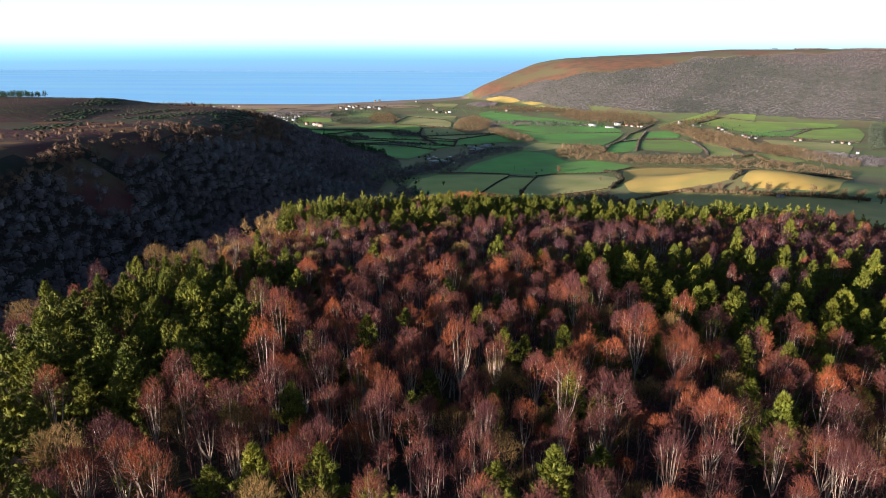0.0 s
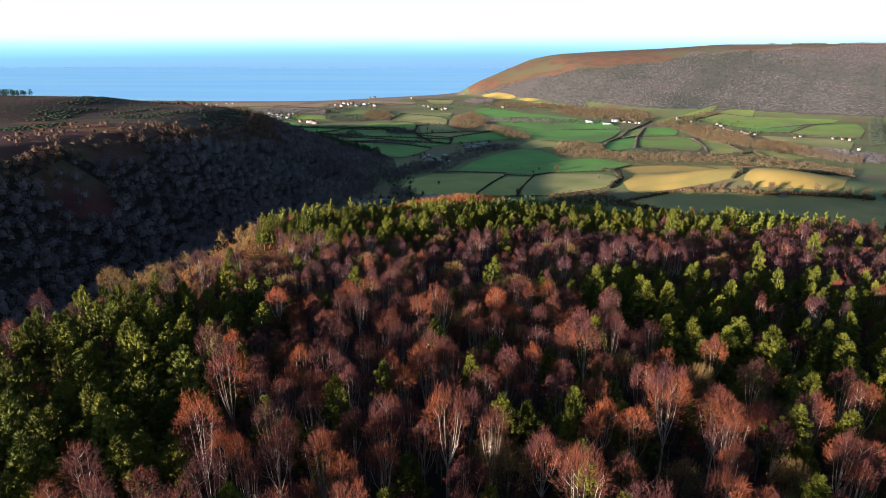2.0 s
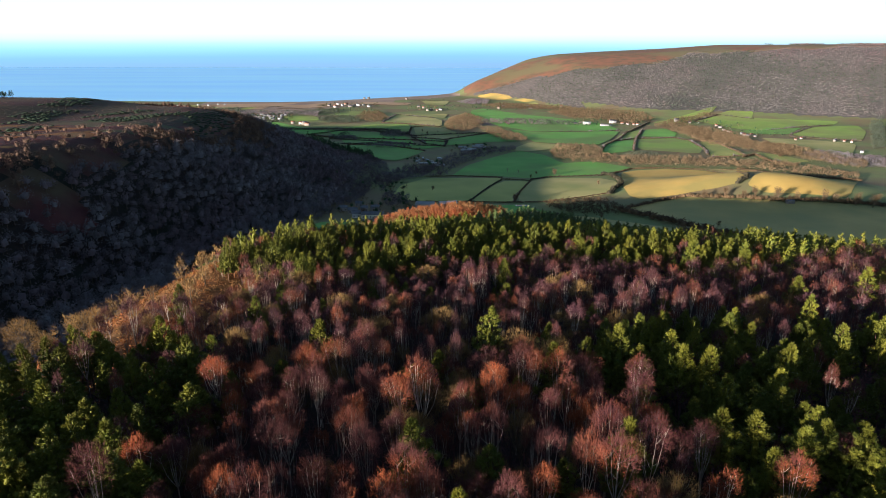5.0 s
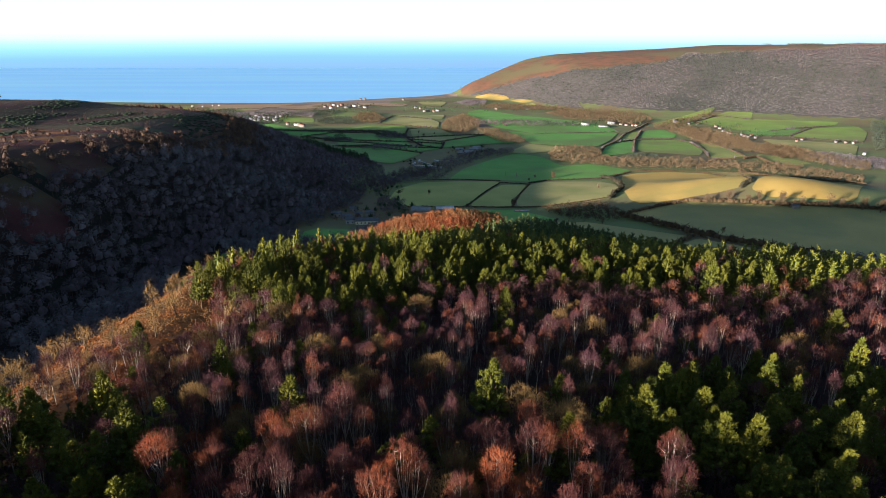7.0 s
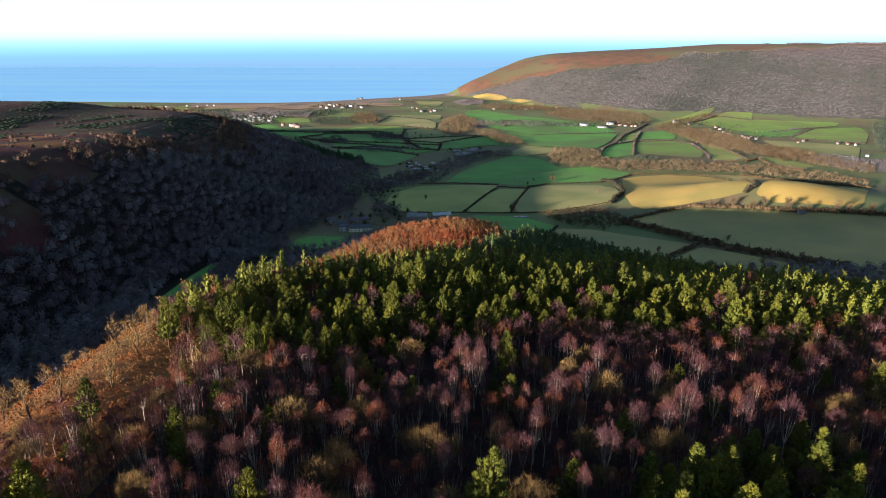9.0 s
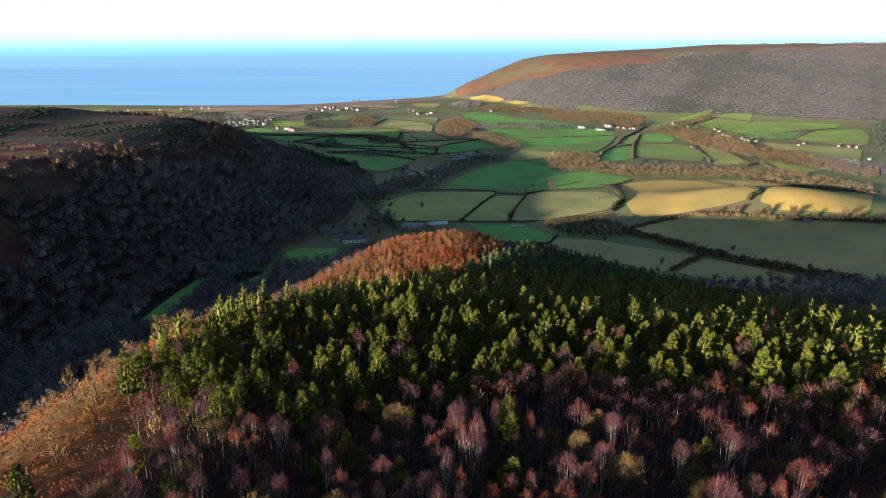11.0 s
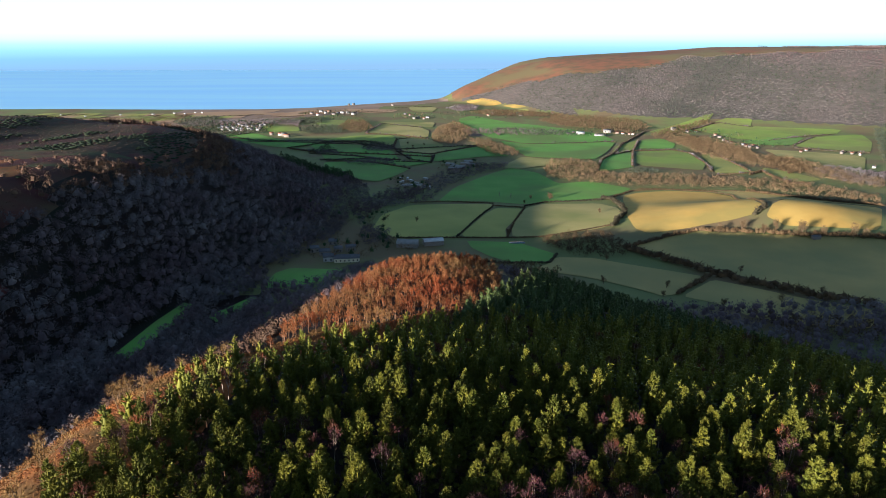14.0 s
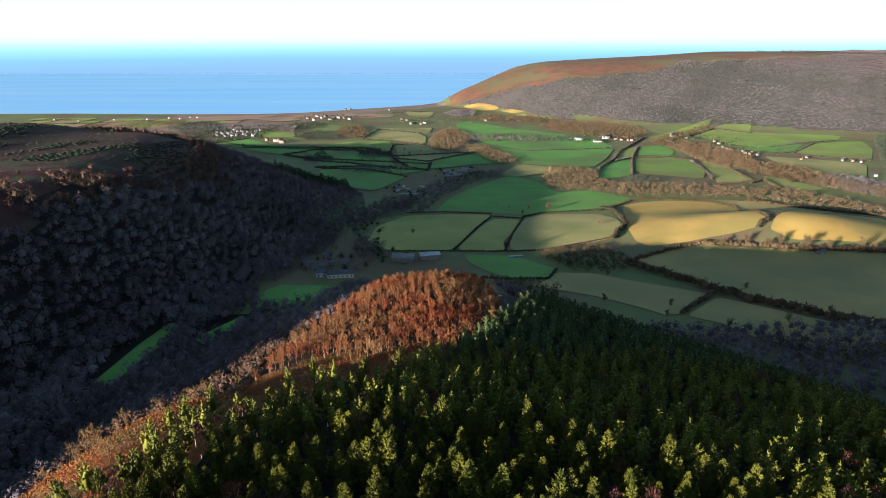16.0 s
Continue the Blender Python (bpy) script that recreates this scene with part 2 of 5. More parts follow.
def height(x, y):
    x, y = np.asarray(x, float), np.asarray(y, float)
    floor = curve(y, (-600, 100), (0, 78), (200, 64), (400, 50), (560, 44.5), (650, 39), (760, 36), (830, 32), (1000, 26), (1300, 14), (1500, 13), (1900, 7), (2100, 5), (3200, 4))
    floor = floor + 4 * np.sin(x / 130 + 1.0) * np.sin(y / 170) * step((y - 900) / 300) * step((1900 - y) / 300)
    # knoll of the ochre pasture
    floor = floor + 23 * np.exp(-((x - 350) / 115) ** 2 - ((y - 708) / 74) ** 2)
    # wooded spur under the flight
    crest = curve(y, (-600, 170), (0, 153), (80, 146), (135, 140), (200, 131), (255, 125), (300, 114), (340, 105), (400, 94), (470, 80), (510, 72), (575, 44), (620, 20), (700, 0))
    lip = curve(y, (-600, -90), (0, -72), (250, -72), (330, -62), (400, -48), (470, -32), (540, -15))
    brow = curve(y, (-600, 170), (0, 150), (200, 128), (300, 108), (400, 66), (500, 32), (560, 20))
    fall = curve(y, (0, 260), (300, 190), (420, 150), (540, 70))
    left = step((x - lip + 95) / 105)
    right = step((brow + fall - x) / fall)
    z = floor + np.maximum(crest - floor, 0) * left * right
    # its eastern half falls away from the sun
    z = z - 0.075 * np.clip(x - 10, 0, 95) * step((y - 225) / 80) * step((600 - y) / 100) * left * right
    # the spur's end leans towards the stream, tilted so that sun reaches its bracken
    z = z - 0.17 * np.clip(14 - x, 0, 80) * step((y - 300) / 50) * step((560 - y) / 60) * left * right
    # hill across the stream
    top = curve(y, (-600, 155), (300, 132), (600, 119), (870, 111), (940, 108), (1000, 101), (1090, 84), (1180, 50), (1290, 16), (1400, 8))
    foot = curve(y, (-600, -300), (100, -250), (400, -188), (520, -140), (600, -92), (690, -74), (780, -50), (900, -45), (960, -70), (1040, -140), (1120, -240), (1300, -440))
    edge = curve(y, (-600, -460), (300, -345), (600, -290), (870, -335), (1000, -390), (1150, -480), (1300, -650))
    bank = step((foot - x) / (foot - edge))
    rise = 0.012 * np.clip(edge - x, 0, 400) + 9.5 * step((-385 - x) / 130) * step((y - 560) / 200) * step((1300 - y) / 250)
    z = z + np.maximum(top + rise - floor, 0) * bank
    # long ridge and headland beyond the vale
    ridge = curve(x, (0, 0), (60, 4), (126, 41), (242, 80), (377, 121), (487, 139), (718, 151), (982, 163), (1220, 179), (1540, 180), (2600, 190))
    near = curve(x, (0, 2430), (130, 2330), (242, 2180), (400, 1800), (560, 1600), (900, 1480), (1300, 1330), (1700, 1240), (2600, 1100))
    far = curve(x, (0, 2440), (126, 2450), (377, 2780), (487, 2700), (718, 2600), (1000, 2480), (1540, 2280), (2600, 2150))
    z = z + np.maximum(ridge - 5, 0) * step((y - near) / (far - near)) ** 0.85
    # down to the beach and under the water
    shore = coast(x) - y
    z = np.where(shore < 60, np.minimum(z, np.maximum(z * step((shore + 40) / 100) - 4 * step((30 - shore) / 60), -4)), z)
    return z


# ---- mesh builders ----
def mesh_of(name, v, f, mats, slot=None):
    """A mesh from an array of places and one of triangles."""
    v, f = np.asarray(v, np.float32), np.asarray(f, np.int32)
    me = bpy.data.meshes.new(name)
    me.vertices.add(len(v))
    me.vertices.foreach_set("co", v.ravel())
    me.loops.add(f.size)
    me.loops.foreach_set("vertex_index", f.ravel())
    me.polygons.add(len(f))
    me.polygons.foreach_set("loop_start", np.arange(0, f.size, f.shape[1], dtype=np.int32))
    for m in mats:
        me.materials.append(m)
    if slot is not None:
        me.polygons.foreach_set("material_index", np.asarray(slot, np.int32))
    me.update(calc_edges=True)
    return me


def part(name, me, parent=None, label="", kind=""):
    ob = new(name, me)
    ob.parent = parent
    return tagged(ob, label, kind=kind)


def joined(bits):
    """One pair of arrays out of several."""
    vs, fs, n = [], [], 0
    for v, f in bits:
        vs.append(v), fs.append(np.asarray(f) + n)
        n += len(v)
    return np.concatenate(vs), np.concatenate(fs)


def tube(path, radii, sides=5):
    """A tapered limb along a path."""
    path = np.asarray(path, float)
    way = np.gradient(path, axis=0)
    way /= np.linalg.norm(way, axis=1, keepdims=True) + 1e-9
    aside = np.cross(way, (0.31, 0.95, 0.05))
    aside /= np.linalg.norm(aside, axis=1, keepdims=True) + 1e-9
    other = np.cross(way, aside)
    a = np.arange(sides) / sides * 2 * np.pi
    v = path[:, None] + np.asarray(radii)[:, None, None] * (np.cos(a)[None, :, None] * aside[:, None] + np.sin(a)[None, :, None] * other[:, None])
    f = []
    for k in range(len(path) - 1):
        for s in range(sides):
            p, q, r, t = k * sides + s, k * sides + (s + 1) % sides, (k + 1) * sides + s, (k + 1) * sides + (s + 1) % sides
            f += [(p, q, t), (p, t, r)]
    return v.reshape(-1, 3), np.array(f)


def blades(rng, base, way, length, width, facing=None):
    """Slim triangles from base along way: needles, sprays and twigs."""
    way = way / (np.linalg.norm(way, axis=1, keepdims=True) + 1e-9)
    side = np.cross(way, rng.normal(size=way.shape) if facing is None else facing)
    side /= np.linalg.norm(side, axis=1, keepdims=True) + 1e-9
    length, width = np.broadcast_to(length, len(base))[:, None], np.broadcast_to(width, len(base))[:, None]
    v = np.stack([base - side * width / 2, base + side * width / 2, base + way * length], 1).reshape(-1, 3)
    return v, np.arange(len(base) * 3).reshape(-1, 3)


def unit(rng, n):
    d = rng.normal(size=(n, 3))
    return d / np.linalg.norm(d, axis=1, keepdims=True)


def puff(rng, mid, way, size, spikes, needle, blade):
    """One dense clump of needles at a bough's end: a lumpy heart, longer along the bough, bristling with sprays."""
    way = way / np.linalg.norm(way)
    aside = np.cross(way, (0.3, 0.2, 0.93))
    aside /= np.linalg.norm(aside)
    other = np.cross(way, aside)
    turn = np.stack([aside, other, way]) * np.array([[1.0], [0.75], [1.25]])
    c = np.array([(1, 0, 0), (-1, 0, 0), (0, 1, 0), (0, -1, 0), (0, 0, 1), (0, 0, -1)]) * rng.uniform(0.45, 0.72, (6, 1)) * size
    faces = np.array([(0, 2, 4), (2, 1, 4), (1, 3, 4), (3, 0, 4), (2, 0, 5), (1, 2, 5), (3, 1, 5), (0, 3, 5)])
    d = unit(rng, spikes)
    d[:, 2] = np.abs(d[:, 2]) * 1.1 - 0.35
    spray = blades(rng, mid + (d * size * rng.uniform(0.4, 0.72, (spikes, 1))) @ turn, d @ turn + way * 0.55 + [0, 0, 0.35], rng.uniform(0.6, 1.3, spikes) * needle, rng.uniform(0.7, 1.4, spikes) * blade, d @ turn + unit(rng, spikes) * 0.5)
    return [(mid + c @ turn, faces), spray]


def pine(seed, tall=11.0, wide=2.8, boughs=56, spikes=72, needle=0.36, blade=0.085, big=0.92, low=0.24, heart=0.16):
    """Young pine: whorls of upswept boughs, each ending in a dense clump of needles, narrowing to a blunt leader."""
    rng = np.random.default_rng(seed)
    bend = rng.normal(0, 0.3, 2)
    zs = np.linspace(0, 1, 5)
    trunk = tube(np.c_[bend[0] * zs**2, bend[1] * zs**2, zs * tall * 0.95], 0.15 * (1 - zs) + 0.03, 5)
    limbs, green = [trunk], []
    lop = rng.uniform(0, 6.3)
    for k in range(boughs):
        u = (k + rng.random() * 0.8) / boughs
        z = tall * (low + (0.97 - low) * u**0.92)
        a = k * 2.4 + rng.normal(0, 0.3)
        reach = wide * (1.0 - u**1.25) ** 0.8 * (0.75 + 0.25 * min(1, u / 0.15)) * rng.uniform(0.55, 1.08) * (1 + 0.2 * math.cos(a - lop)) + 0.05
        s = np.array([bend[0] * (z / tall) ** 2, bend[1] * (z / tall) ** 2, z - reach * 0.45])
        out = np.array([math.cos(a), math.sin(a), rng.uniform(0.4, 0.75)])
        tip = s + out * reach
        if reach > 0.7 and k % 3 == 0:
            limbs.append(tube([s, (s + tip) / 2 - [0, 0, 0.1], tip], [0.05, 0.035, 0.015], 3))
        size = big * (1.05 - 0.5 * u) * rng.uniform(0.75, 1.2)
        green += puff(rng, tip - out * 0.25 * size, out * [1, 1, 1.5], size, spikes, needle, blade)
        if reach > 1.5 and spikes > 20:
            green += puff(rng, s + (tip - s) * 0.5 + [0, 0, 0.15], out * [1, 1, 2.0], size * 0.85, spikes // 2, needle, blade)
    us = np.array([0.05, 0.3, 0.6, 0.95])
    green.append(tube(np.c_[bend[0] * us**2, bend[1] * us**2, tall * (low + 0.05 + (0.85 - low) * us)], heart * wide * np.array([0.6, 1.0, 0.62, 0.1]) * rng.uniform(0.8, 1.2, 4), 5))
    return joined(limbs), joined(green)


def bare(seed, tall=10.0, wide=2.0, stems=1, twigs=520, low=0.3, thick=0.10, long=0.9, fine=0.05, rise=1.1, boughs=18, sides=5):
    """Leafless tree: leaning stems, rising limbs that fork, and a mist of twigs round them."""
    rng = np.random.default_rng(seed)
    limbs, base, way = [], [], []
    for s in range(stems):
        a0 = rng.uniform(0, 6.3) + s * 6.3 / stems
        lean = rng.uniform(0.5, 1.0) * wide * (0.55 if stems > 1 else 0.2)
        h = tall * rng.uniform(0.8, 1.0)
        zs = np.linspace(0, 1, sides + 1)
        path = np.c_[math.cos(a0) * lean * zs**1.3, math.sin(a0) * lean * zs**1.3, h * 0.92 * zs] + np.r_[np.zeros((1, 3)), rng.normal(0, 0.10, (sides, 3))]
        limbs.append(tube(path, thick * (1 - zs) ** 0.8 + 0.015, sides))
        n = max(4, int(boughs / stems))
        for k in range(n):
            u = low + (0.95 - low) * (k + rng.random()) / n
            p = np.array([np.interp(u, zs, path[:, i]) for i in range(3)])
            a = k * 2.4 + rng.normal(0, 0.3)
            r = wide * (1.0 - 0.75 * u) * rng.uniform(0.6, 1.1) * (0.8 if stems > 1 else 1.0)
            tip = p + [math.cos(a) * r, math.sin(a) * r, r * rise * rng.uniform(0.7, 1.3)]
            mid = (p + tip) / 2 + [0, 0, -0.12 * r]
            if sides > 3:
                limbs.append(tube([p, mid, tip], [thick * 0.4, thick * 0.26, 0.01], 3))
            else:
                limbs.append(blades(rng, p[None], (tip - p)[None], np.linalg.norm(tip - p), thick * 0.8))
            m = int(twigs / (n * stems) * rng.uniform(0.7, 1.3))
            w = 0.25 + 0.8 * rng.random(m)[:, None]
            base.append(p + (tip - p) * w + rng.normal(0, 0.13 * wide, (m, 3)))
            out = (tip - p) / (np.linalg.norm(tip - p) + 1e-9)
            way.append(unit(rng, m) * 0.7 + out * 0.5 + [0, 0, 0.5])
    base, way = np.concatenate(base), np.concatenate(way)
    n = len(base)
    crown = blades(rng, base, way, rng.uniform(0.5, 1.3, n) * long, rng.uniform(0.7, 1.4, n) * fine)
    return joined(limbs), crown


def branching(seed, tall=10.0, wide=2.4, stems=1, twigs=3600, fork=0.38, limbs=6, thick=0.085, fine=0.026, long=0.5, deep=0.30):
    """Leafless tree seen close: a pale stem that forks into a vase of limbs, and a rounded cap of very fine twigs."""
    rng = np.random.default_rng(seed)
    wood, base, way = [], [], []
    for s in range(stems):
        a0 = rng.uniform(0, 6.3) + s * 6.3 / stems
        lean = wide * (0.45 if stems > 1 else rng.uniform(0.0, 0.25))
        h = tall * rng.uniform(0.82, 1.0)
        w = wide * (0.75 if stems > 1 else 1.0)
        mid = np.array([math.cos(a0) * lean, math.sin(a0) * lean, h * (1 - deep)])
        size = np.array([w, w, h * deep])
        split = np.array([mid[0] * 0.45, mid[1] * 0.45, h * fork * rng.uniform(0.9, 1.15)])
        wood.append(tube([(0, 0, 0), split * [0.35, 0.4, 0.5], split], [thick, thick * 0.85, thick * 0.7], 5))
        tips = []
        for k in range(limbs):
            a = k * 2.4 + rng.normal(0, 0.3)
            r = 0.15 if k == 0 else rng.uniform(0.4, 0.95)
            end = mid + np.array([math.cos(a) * r, math.sin(a) * r, math.sqrt(1 - r * r) * rng.uniform(0.45, 0.85)]) * size
            bow = split + (end - split) * [0.62, 0.62, 0.42]
            wood.append(tube([split, bow, end], [thick * 0.55, thick * 0.34, 0.010], 3))
            for u in (0.35, 0.6, 0.8):
                p = bow + (end - bow) * u if u > 0.5 else split + (bow - split) * 0.9
                q = p + np.array([rng.normal(0, 0.26), rng.normal(0, 0.26), rng.uniform(0.3, 0.7)]) * w * 0.85
                wood.append(tube([p, (p + q) / 2 + [0, 0, -0.05], q], [thick * 0.26, thick * 0.17, 0.006], 3))
                tips.append(q)
            tips.append(end)
        n = twigs // stems
        d = unit(rng, n)
        d[:, 2] = np.where(rng.random(n) < 0.78, np.abs(d[:, 2]), d[:, 2])
        lump = 1 + 0.16 * np.sin(d[:, 0] * 5 + seed) * np.sin(d[:, 1] * 6 + seed) + 0.1 * np.sin(d[:, 2] * 8 + seed)
        p = mid + d * (lump * rng.uniform(0.25, 1.0, n) ** 0.5)[:, None] * size
        tips = np.array(tips)
        near = tips[((p[:, None] - tips[None]) ** 2).sum(-1).argmin(1)]
        base.append(p + (near - p) * rng.uniform(0.0, 0.45, (n, 1)))
        way.append(d * 0.6 + unit(rng, n) * 0.55 + [0, 0, 0.45])
    base, way = np.concatenate(base), np.concatenate(way)
    n = len(base)
    return joined(wood), blades(rng, base, way, rng.uniform(0.5, 1.3, n) * long, rng.uniform(0.7, 1.4, n) * fine)


def dome(seed, n=120, tall=9.0, wide=4.2, long=1.6, fine=0.34, core=(0.35, 0.65), shell=0.75):
    """Far leafless crown: a lumpy, broken mass of twigs bristling with sprays, on a stub of trunk."""
    rng = np.random.default_rng(seed)

    def lump(d):
        return 1 + 0.20 * np.sin(d[:, 0] * 4 + seed) * np.sin(d[:, 1] * 5 + seed * 2) + 0.12 * np.sin(d[:, 2] * 7 + d[:, 0] * 6 + seed)

    size, mid = np.array([wide, wide, tall * 0.52]), np.array([0, 0, tall * 0.45])
    d = unit(rng, n)
    d[:, 2] = np.where(rng.random(n) < 0.85, np.abs(d[:, 2]), d[:, 2])
    p = d * (lump(d) * rng.uniform(shell, 1.0, n))[:, None] * size + mid
    v, f = blades(rng, p - d * 0.25 * long, d * 0.5 + unit(rng, n) * 0.8, rng.uniform(0.6, 1.3, n) * long, rng.uniform(0.7, 1.4, n) * fine, d + unit(rng, n) * 0.45)
    if core:
        rings, seg = (4, 7) if n > 50 else (3, 6)
        c = [(0, 0, 1)]
        for r in range(1, rings):
            e = math.pi * 0.62 * r / (rings - 1)
            c += [(math.sin(e) * math.cos(6.283 * (q + 0.5 * (r % 2)) / seg), math.sin(e) * math.sin(6.283 * (q + 0.5 * (r % 2)) / seg), math.cos(e)) for q in range(seg)]
        c = np.array(c)
        cf = [(0, 1 + q, 1 + (q + 1) % seg) for q in range(seg)]
        for r in range(rings - 2):
            o, w = 1 + r * seg, 1 + (r + 1) * seg
            for q in range(seg):
                cf += [(o + q, w + q, w + (q + 1) % seg), (o + q, w + (q + 1) % seg, o + (q + 1) % seg)]
        cv = c * (lump(c) * rng.uniform(*core, len(c)))[:, None] * size + mid
        v, f = joined([(v, f), (cv, np.array(cf))])
    return tube([(0, 0, 0), (0.1, 0, tall * 0.5)], [0.02 * tall, 0.01 * tall], 3), (v, f)


def spire(seed, n=60, tall=12.0, wide=2.6, long=1.5, fine=0.7):
    """Far conifer: drooping sprays round a cone."""
    rng = np.random.default_rng(seed)
    u = rng.random(n) ** 0.7
    a = rng.uniform(0, 6.3, n)
    r = wide * u * rng.uniform(0.6, 1.0, n)
    p = np.c_[np.cos(a) * r, np.sin(a) * r, tall * (1 - 0.85 * u)]
    v, f = blades(rng, p, np.c_[np.cos(a), np.sin(a), rng.uniform(-0.3, 0.9, n)], rng.uniform(0.6, 1.2, n) * long, fine)
    return tube([(0, 0, 0), (0, 0, tall * 0.8)], [0.2, 0.05], 3), (v, f)


def spread_out(name, protos, spots, mats, label, category, rng, size=(0.8, 1.2), sink=0.2):
    """Many trees joined into one stretch of wood: trunks in the first material, crowns in the second."""
    vs, fs, slots, tones, n = [], [], [], [], 0
    k = rng.integers(0, len(protos), len(spots))
    z = height(spots[:, 0], spots[:, 1]) - sink
    for (x, y), zz, j in zip(spots, z, k):
        a, s, sz = rng.uniform(0, 6.3), rng.uniform(*size), rng.uniform(*size)
        c, d = math.cos(a) * s, math.sin(a) * s
        tone = rng.uniform(-0.5, 0.5)
        for slot, (v, f) in enumerate(protos[j]):
            w = np.empty((len(v), 3), np.float32)
            w[:, 0], w[:, 1], w[:, 2] = v[:, 0] * c - v[:, 1] * d + x, v[:, 0] * d + v[:, 1] * c + y, v[:, 2] * sz + zz
            vs.append(w), fs.append(f + n), slots.append(np.full(len(f), slot, np.int32)), tones.append(np.full(len(v), tone, np.float32))
            n += len(v)
    ob = new(name, mesh_of(name, np.concatenate(vs), np.concatenate(fs), mats, np.concatenate(slots)))
    ob.data.attributes.new("tone", "FLOAT", "POINT").data.foreach_set("value", np.concatenate(tones))
    ob.data.polygons.foreach_set("use_smooth", np.ones(len(ob.data.polygons), bool))
    return tagged(ob, label, category, kind="stuff")


def inside(poly, x, y):
    """Whether places lie in a polygon."""
    poly = np.asarray(poly, float)
    hit = np.zeros(np.shape(x), bool)
    for (ax, ay), (bx, by) in zip(poly, np.roll(poly, -1, 0)):
        cross = (ay > y) != (by > y)
        hit ^= cross & (x < (bx - ax) * (y - ay) / (by - ay + 1e-9) + ax)
    return hit


def scatter(rng, x0, x1, y0, y1, gap, keep, taken=None):
    """Places on a jittered lattice for which keep(x, y) holds, with room round those taken."""
    gx, gy = np.meshgrid(np.arange(x0, x1, gap), np.arange(y0, y1, gap))
    p = np.c_[gx.ravel(), gy.ravel()] + rng.uniform(-0.5, 0.5, (gx.size, 2)) * gap * 0.9
    p = p[keep(p[:, 0], p[:, 1])]
    if taken is not None and len(taken):
        d = ((p[:, None] - taken[None]) ** 2).sum(-1).min(1)
        p = p[d > (0.55 * gap) ** 2]
    return p


def soft_noise(x, y, size, seed=0.0):
    """Smooth value noise, about 0 to 1."""
    s = np.sin(x / size * 1.7 + seed) * np.cos(y / size * 1.3 - seed * 2) + np.sin((x + y) / size * 0.9 + seed * 3) * 0.7 + np.sin(x / size * 3.1 - y / size * 2.3 + seed) * 0.5
    return 0.5 + s / 4.4


# ---- the ground: one sheet to the beach, and the sea to the horizon ----
def lattice(*runs):
    """Coordinates from runs of (start, stop, step)."""
    return np.concatenate([np.arange(a, b, s) for a, b, s in runs] + [[runs[-1][1]]])


def brow(y):
    """Height at which the hanging wood gives way to moor."""
    return 118 - 24 * step((y - 560) / 220)


def pocket(x, y):
    """Open heather slopes that reach down into the hanging wood."""
    n = soft_noise(x, y, 14, 0.4)
    return (((x + 276) / 34) ** 2 + ((y - 520) / 34) ** 2 < 0.6 + 0.7 * n) | (((x + 256) / 24) ** 2 + ((y - 447) / 26) ** 2 < 0.6 + 0.7 * n)


def clearing(x, y):
    """The bracken slope between the pine stand and the russet birches."""
    return (y > 282) & (x < np.interp(y, (276, 311, 345, 391, 420), (-48, -6, 14, 38, 48)) - 2 + 3 * np.sin(y / 5.0))


def region(x, y, z):
    """What covers the ground: 0 litter, 1 bracken, 2 moor, 3 grass, 4 shingle."""
    out = np.full(x.shape, 3, np.int32)
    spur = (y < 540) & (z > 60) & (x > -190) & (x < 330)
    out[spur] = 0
    lip = (x < -50 + 8 * soft_noise(x, y, 30)) & (x > -110) & (y < 330) & (y > 132 + 10 * soft_noise(x, y, 20)) & spur
    fern = clearing(x, y) & (y < 372 + 6 * np.sin(x / 7)) & (x > -64)
    out[lip | fern] = 1
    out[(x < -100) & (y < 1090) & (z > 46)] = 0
    out[(x < -210) & (y < 1200) & (pocket(x, y) | (z > brow(y) - 6 + 10 * soft_noise(x, y, 60)))] = 2
    moor = out == 2
    tops = moor & (y > 660) & (z + 10 * soft_noise(x, y, 45, 1.0) > 112)
    out[tops] = 7
    out[moor & ~pocket(x, y) & (y > 560) & (y < 700) & (soft_noise(x * 0.6, y, 22, 2.2) > 0.60)] = 8
    out[moor & ~pocket(x, y) & (np.abs(z - brow(y) - 3) < 6) & (y < 680) & (soft_noise(x, y, 20, 5.0) > 0.62)] = 1
    slope = (x > 90) & (z > np.where(x < 420, 12, 22)) & (y > 1450)
    out[slope] = 6
    bare_top = curve(x, (0, 8), (177, 20), (297, 56), (464, 95), (630, 116), (843, 139), (1079, 160), (1287, 175), (2600, 195))
    heath = (y > 1800) & (z > bare_top - 9 + 18 * soft_noise(x, y, 90))
    out[slope & heath] = 5
    out[(coast(x) - y < np.where(x < -150, 300 + np.clip(-400 - x, 0, 200), 150) + 60 * soft_noise(x, y, 160)) & (z < 9) & (x < 120)] = 4
    return out


M["headland"] = material("bracken_heath", (0.220, 0.092, 0.052), (0.120, 0.080, 0.046), 0.03, mix2=(0.155, 0.122, 0.058), scale2=0.0045, bump=0.6, cut=(0.46, 0.58))
gx = lattice((-2600, -820, 40), (-820, -500, 13), (-500, 640, 8), (640, 2800, 30))
gy = lattice((-600, -40, 30), (-40, 1120, 8), (1120, 1800, 14), (1800, 3060, 22))
X, Y = np.meshgrid(gx, gy)
Z = height(X, Y)
nx, ny = len(gx), len(gy)
i = (np.arange(ny - 1)[:, None] * nx + np.arange(nx - 1)[None]).ravel()
quads = np.c_[i, i + 1, i + nx + 1, i + nx]
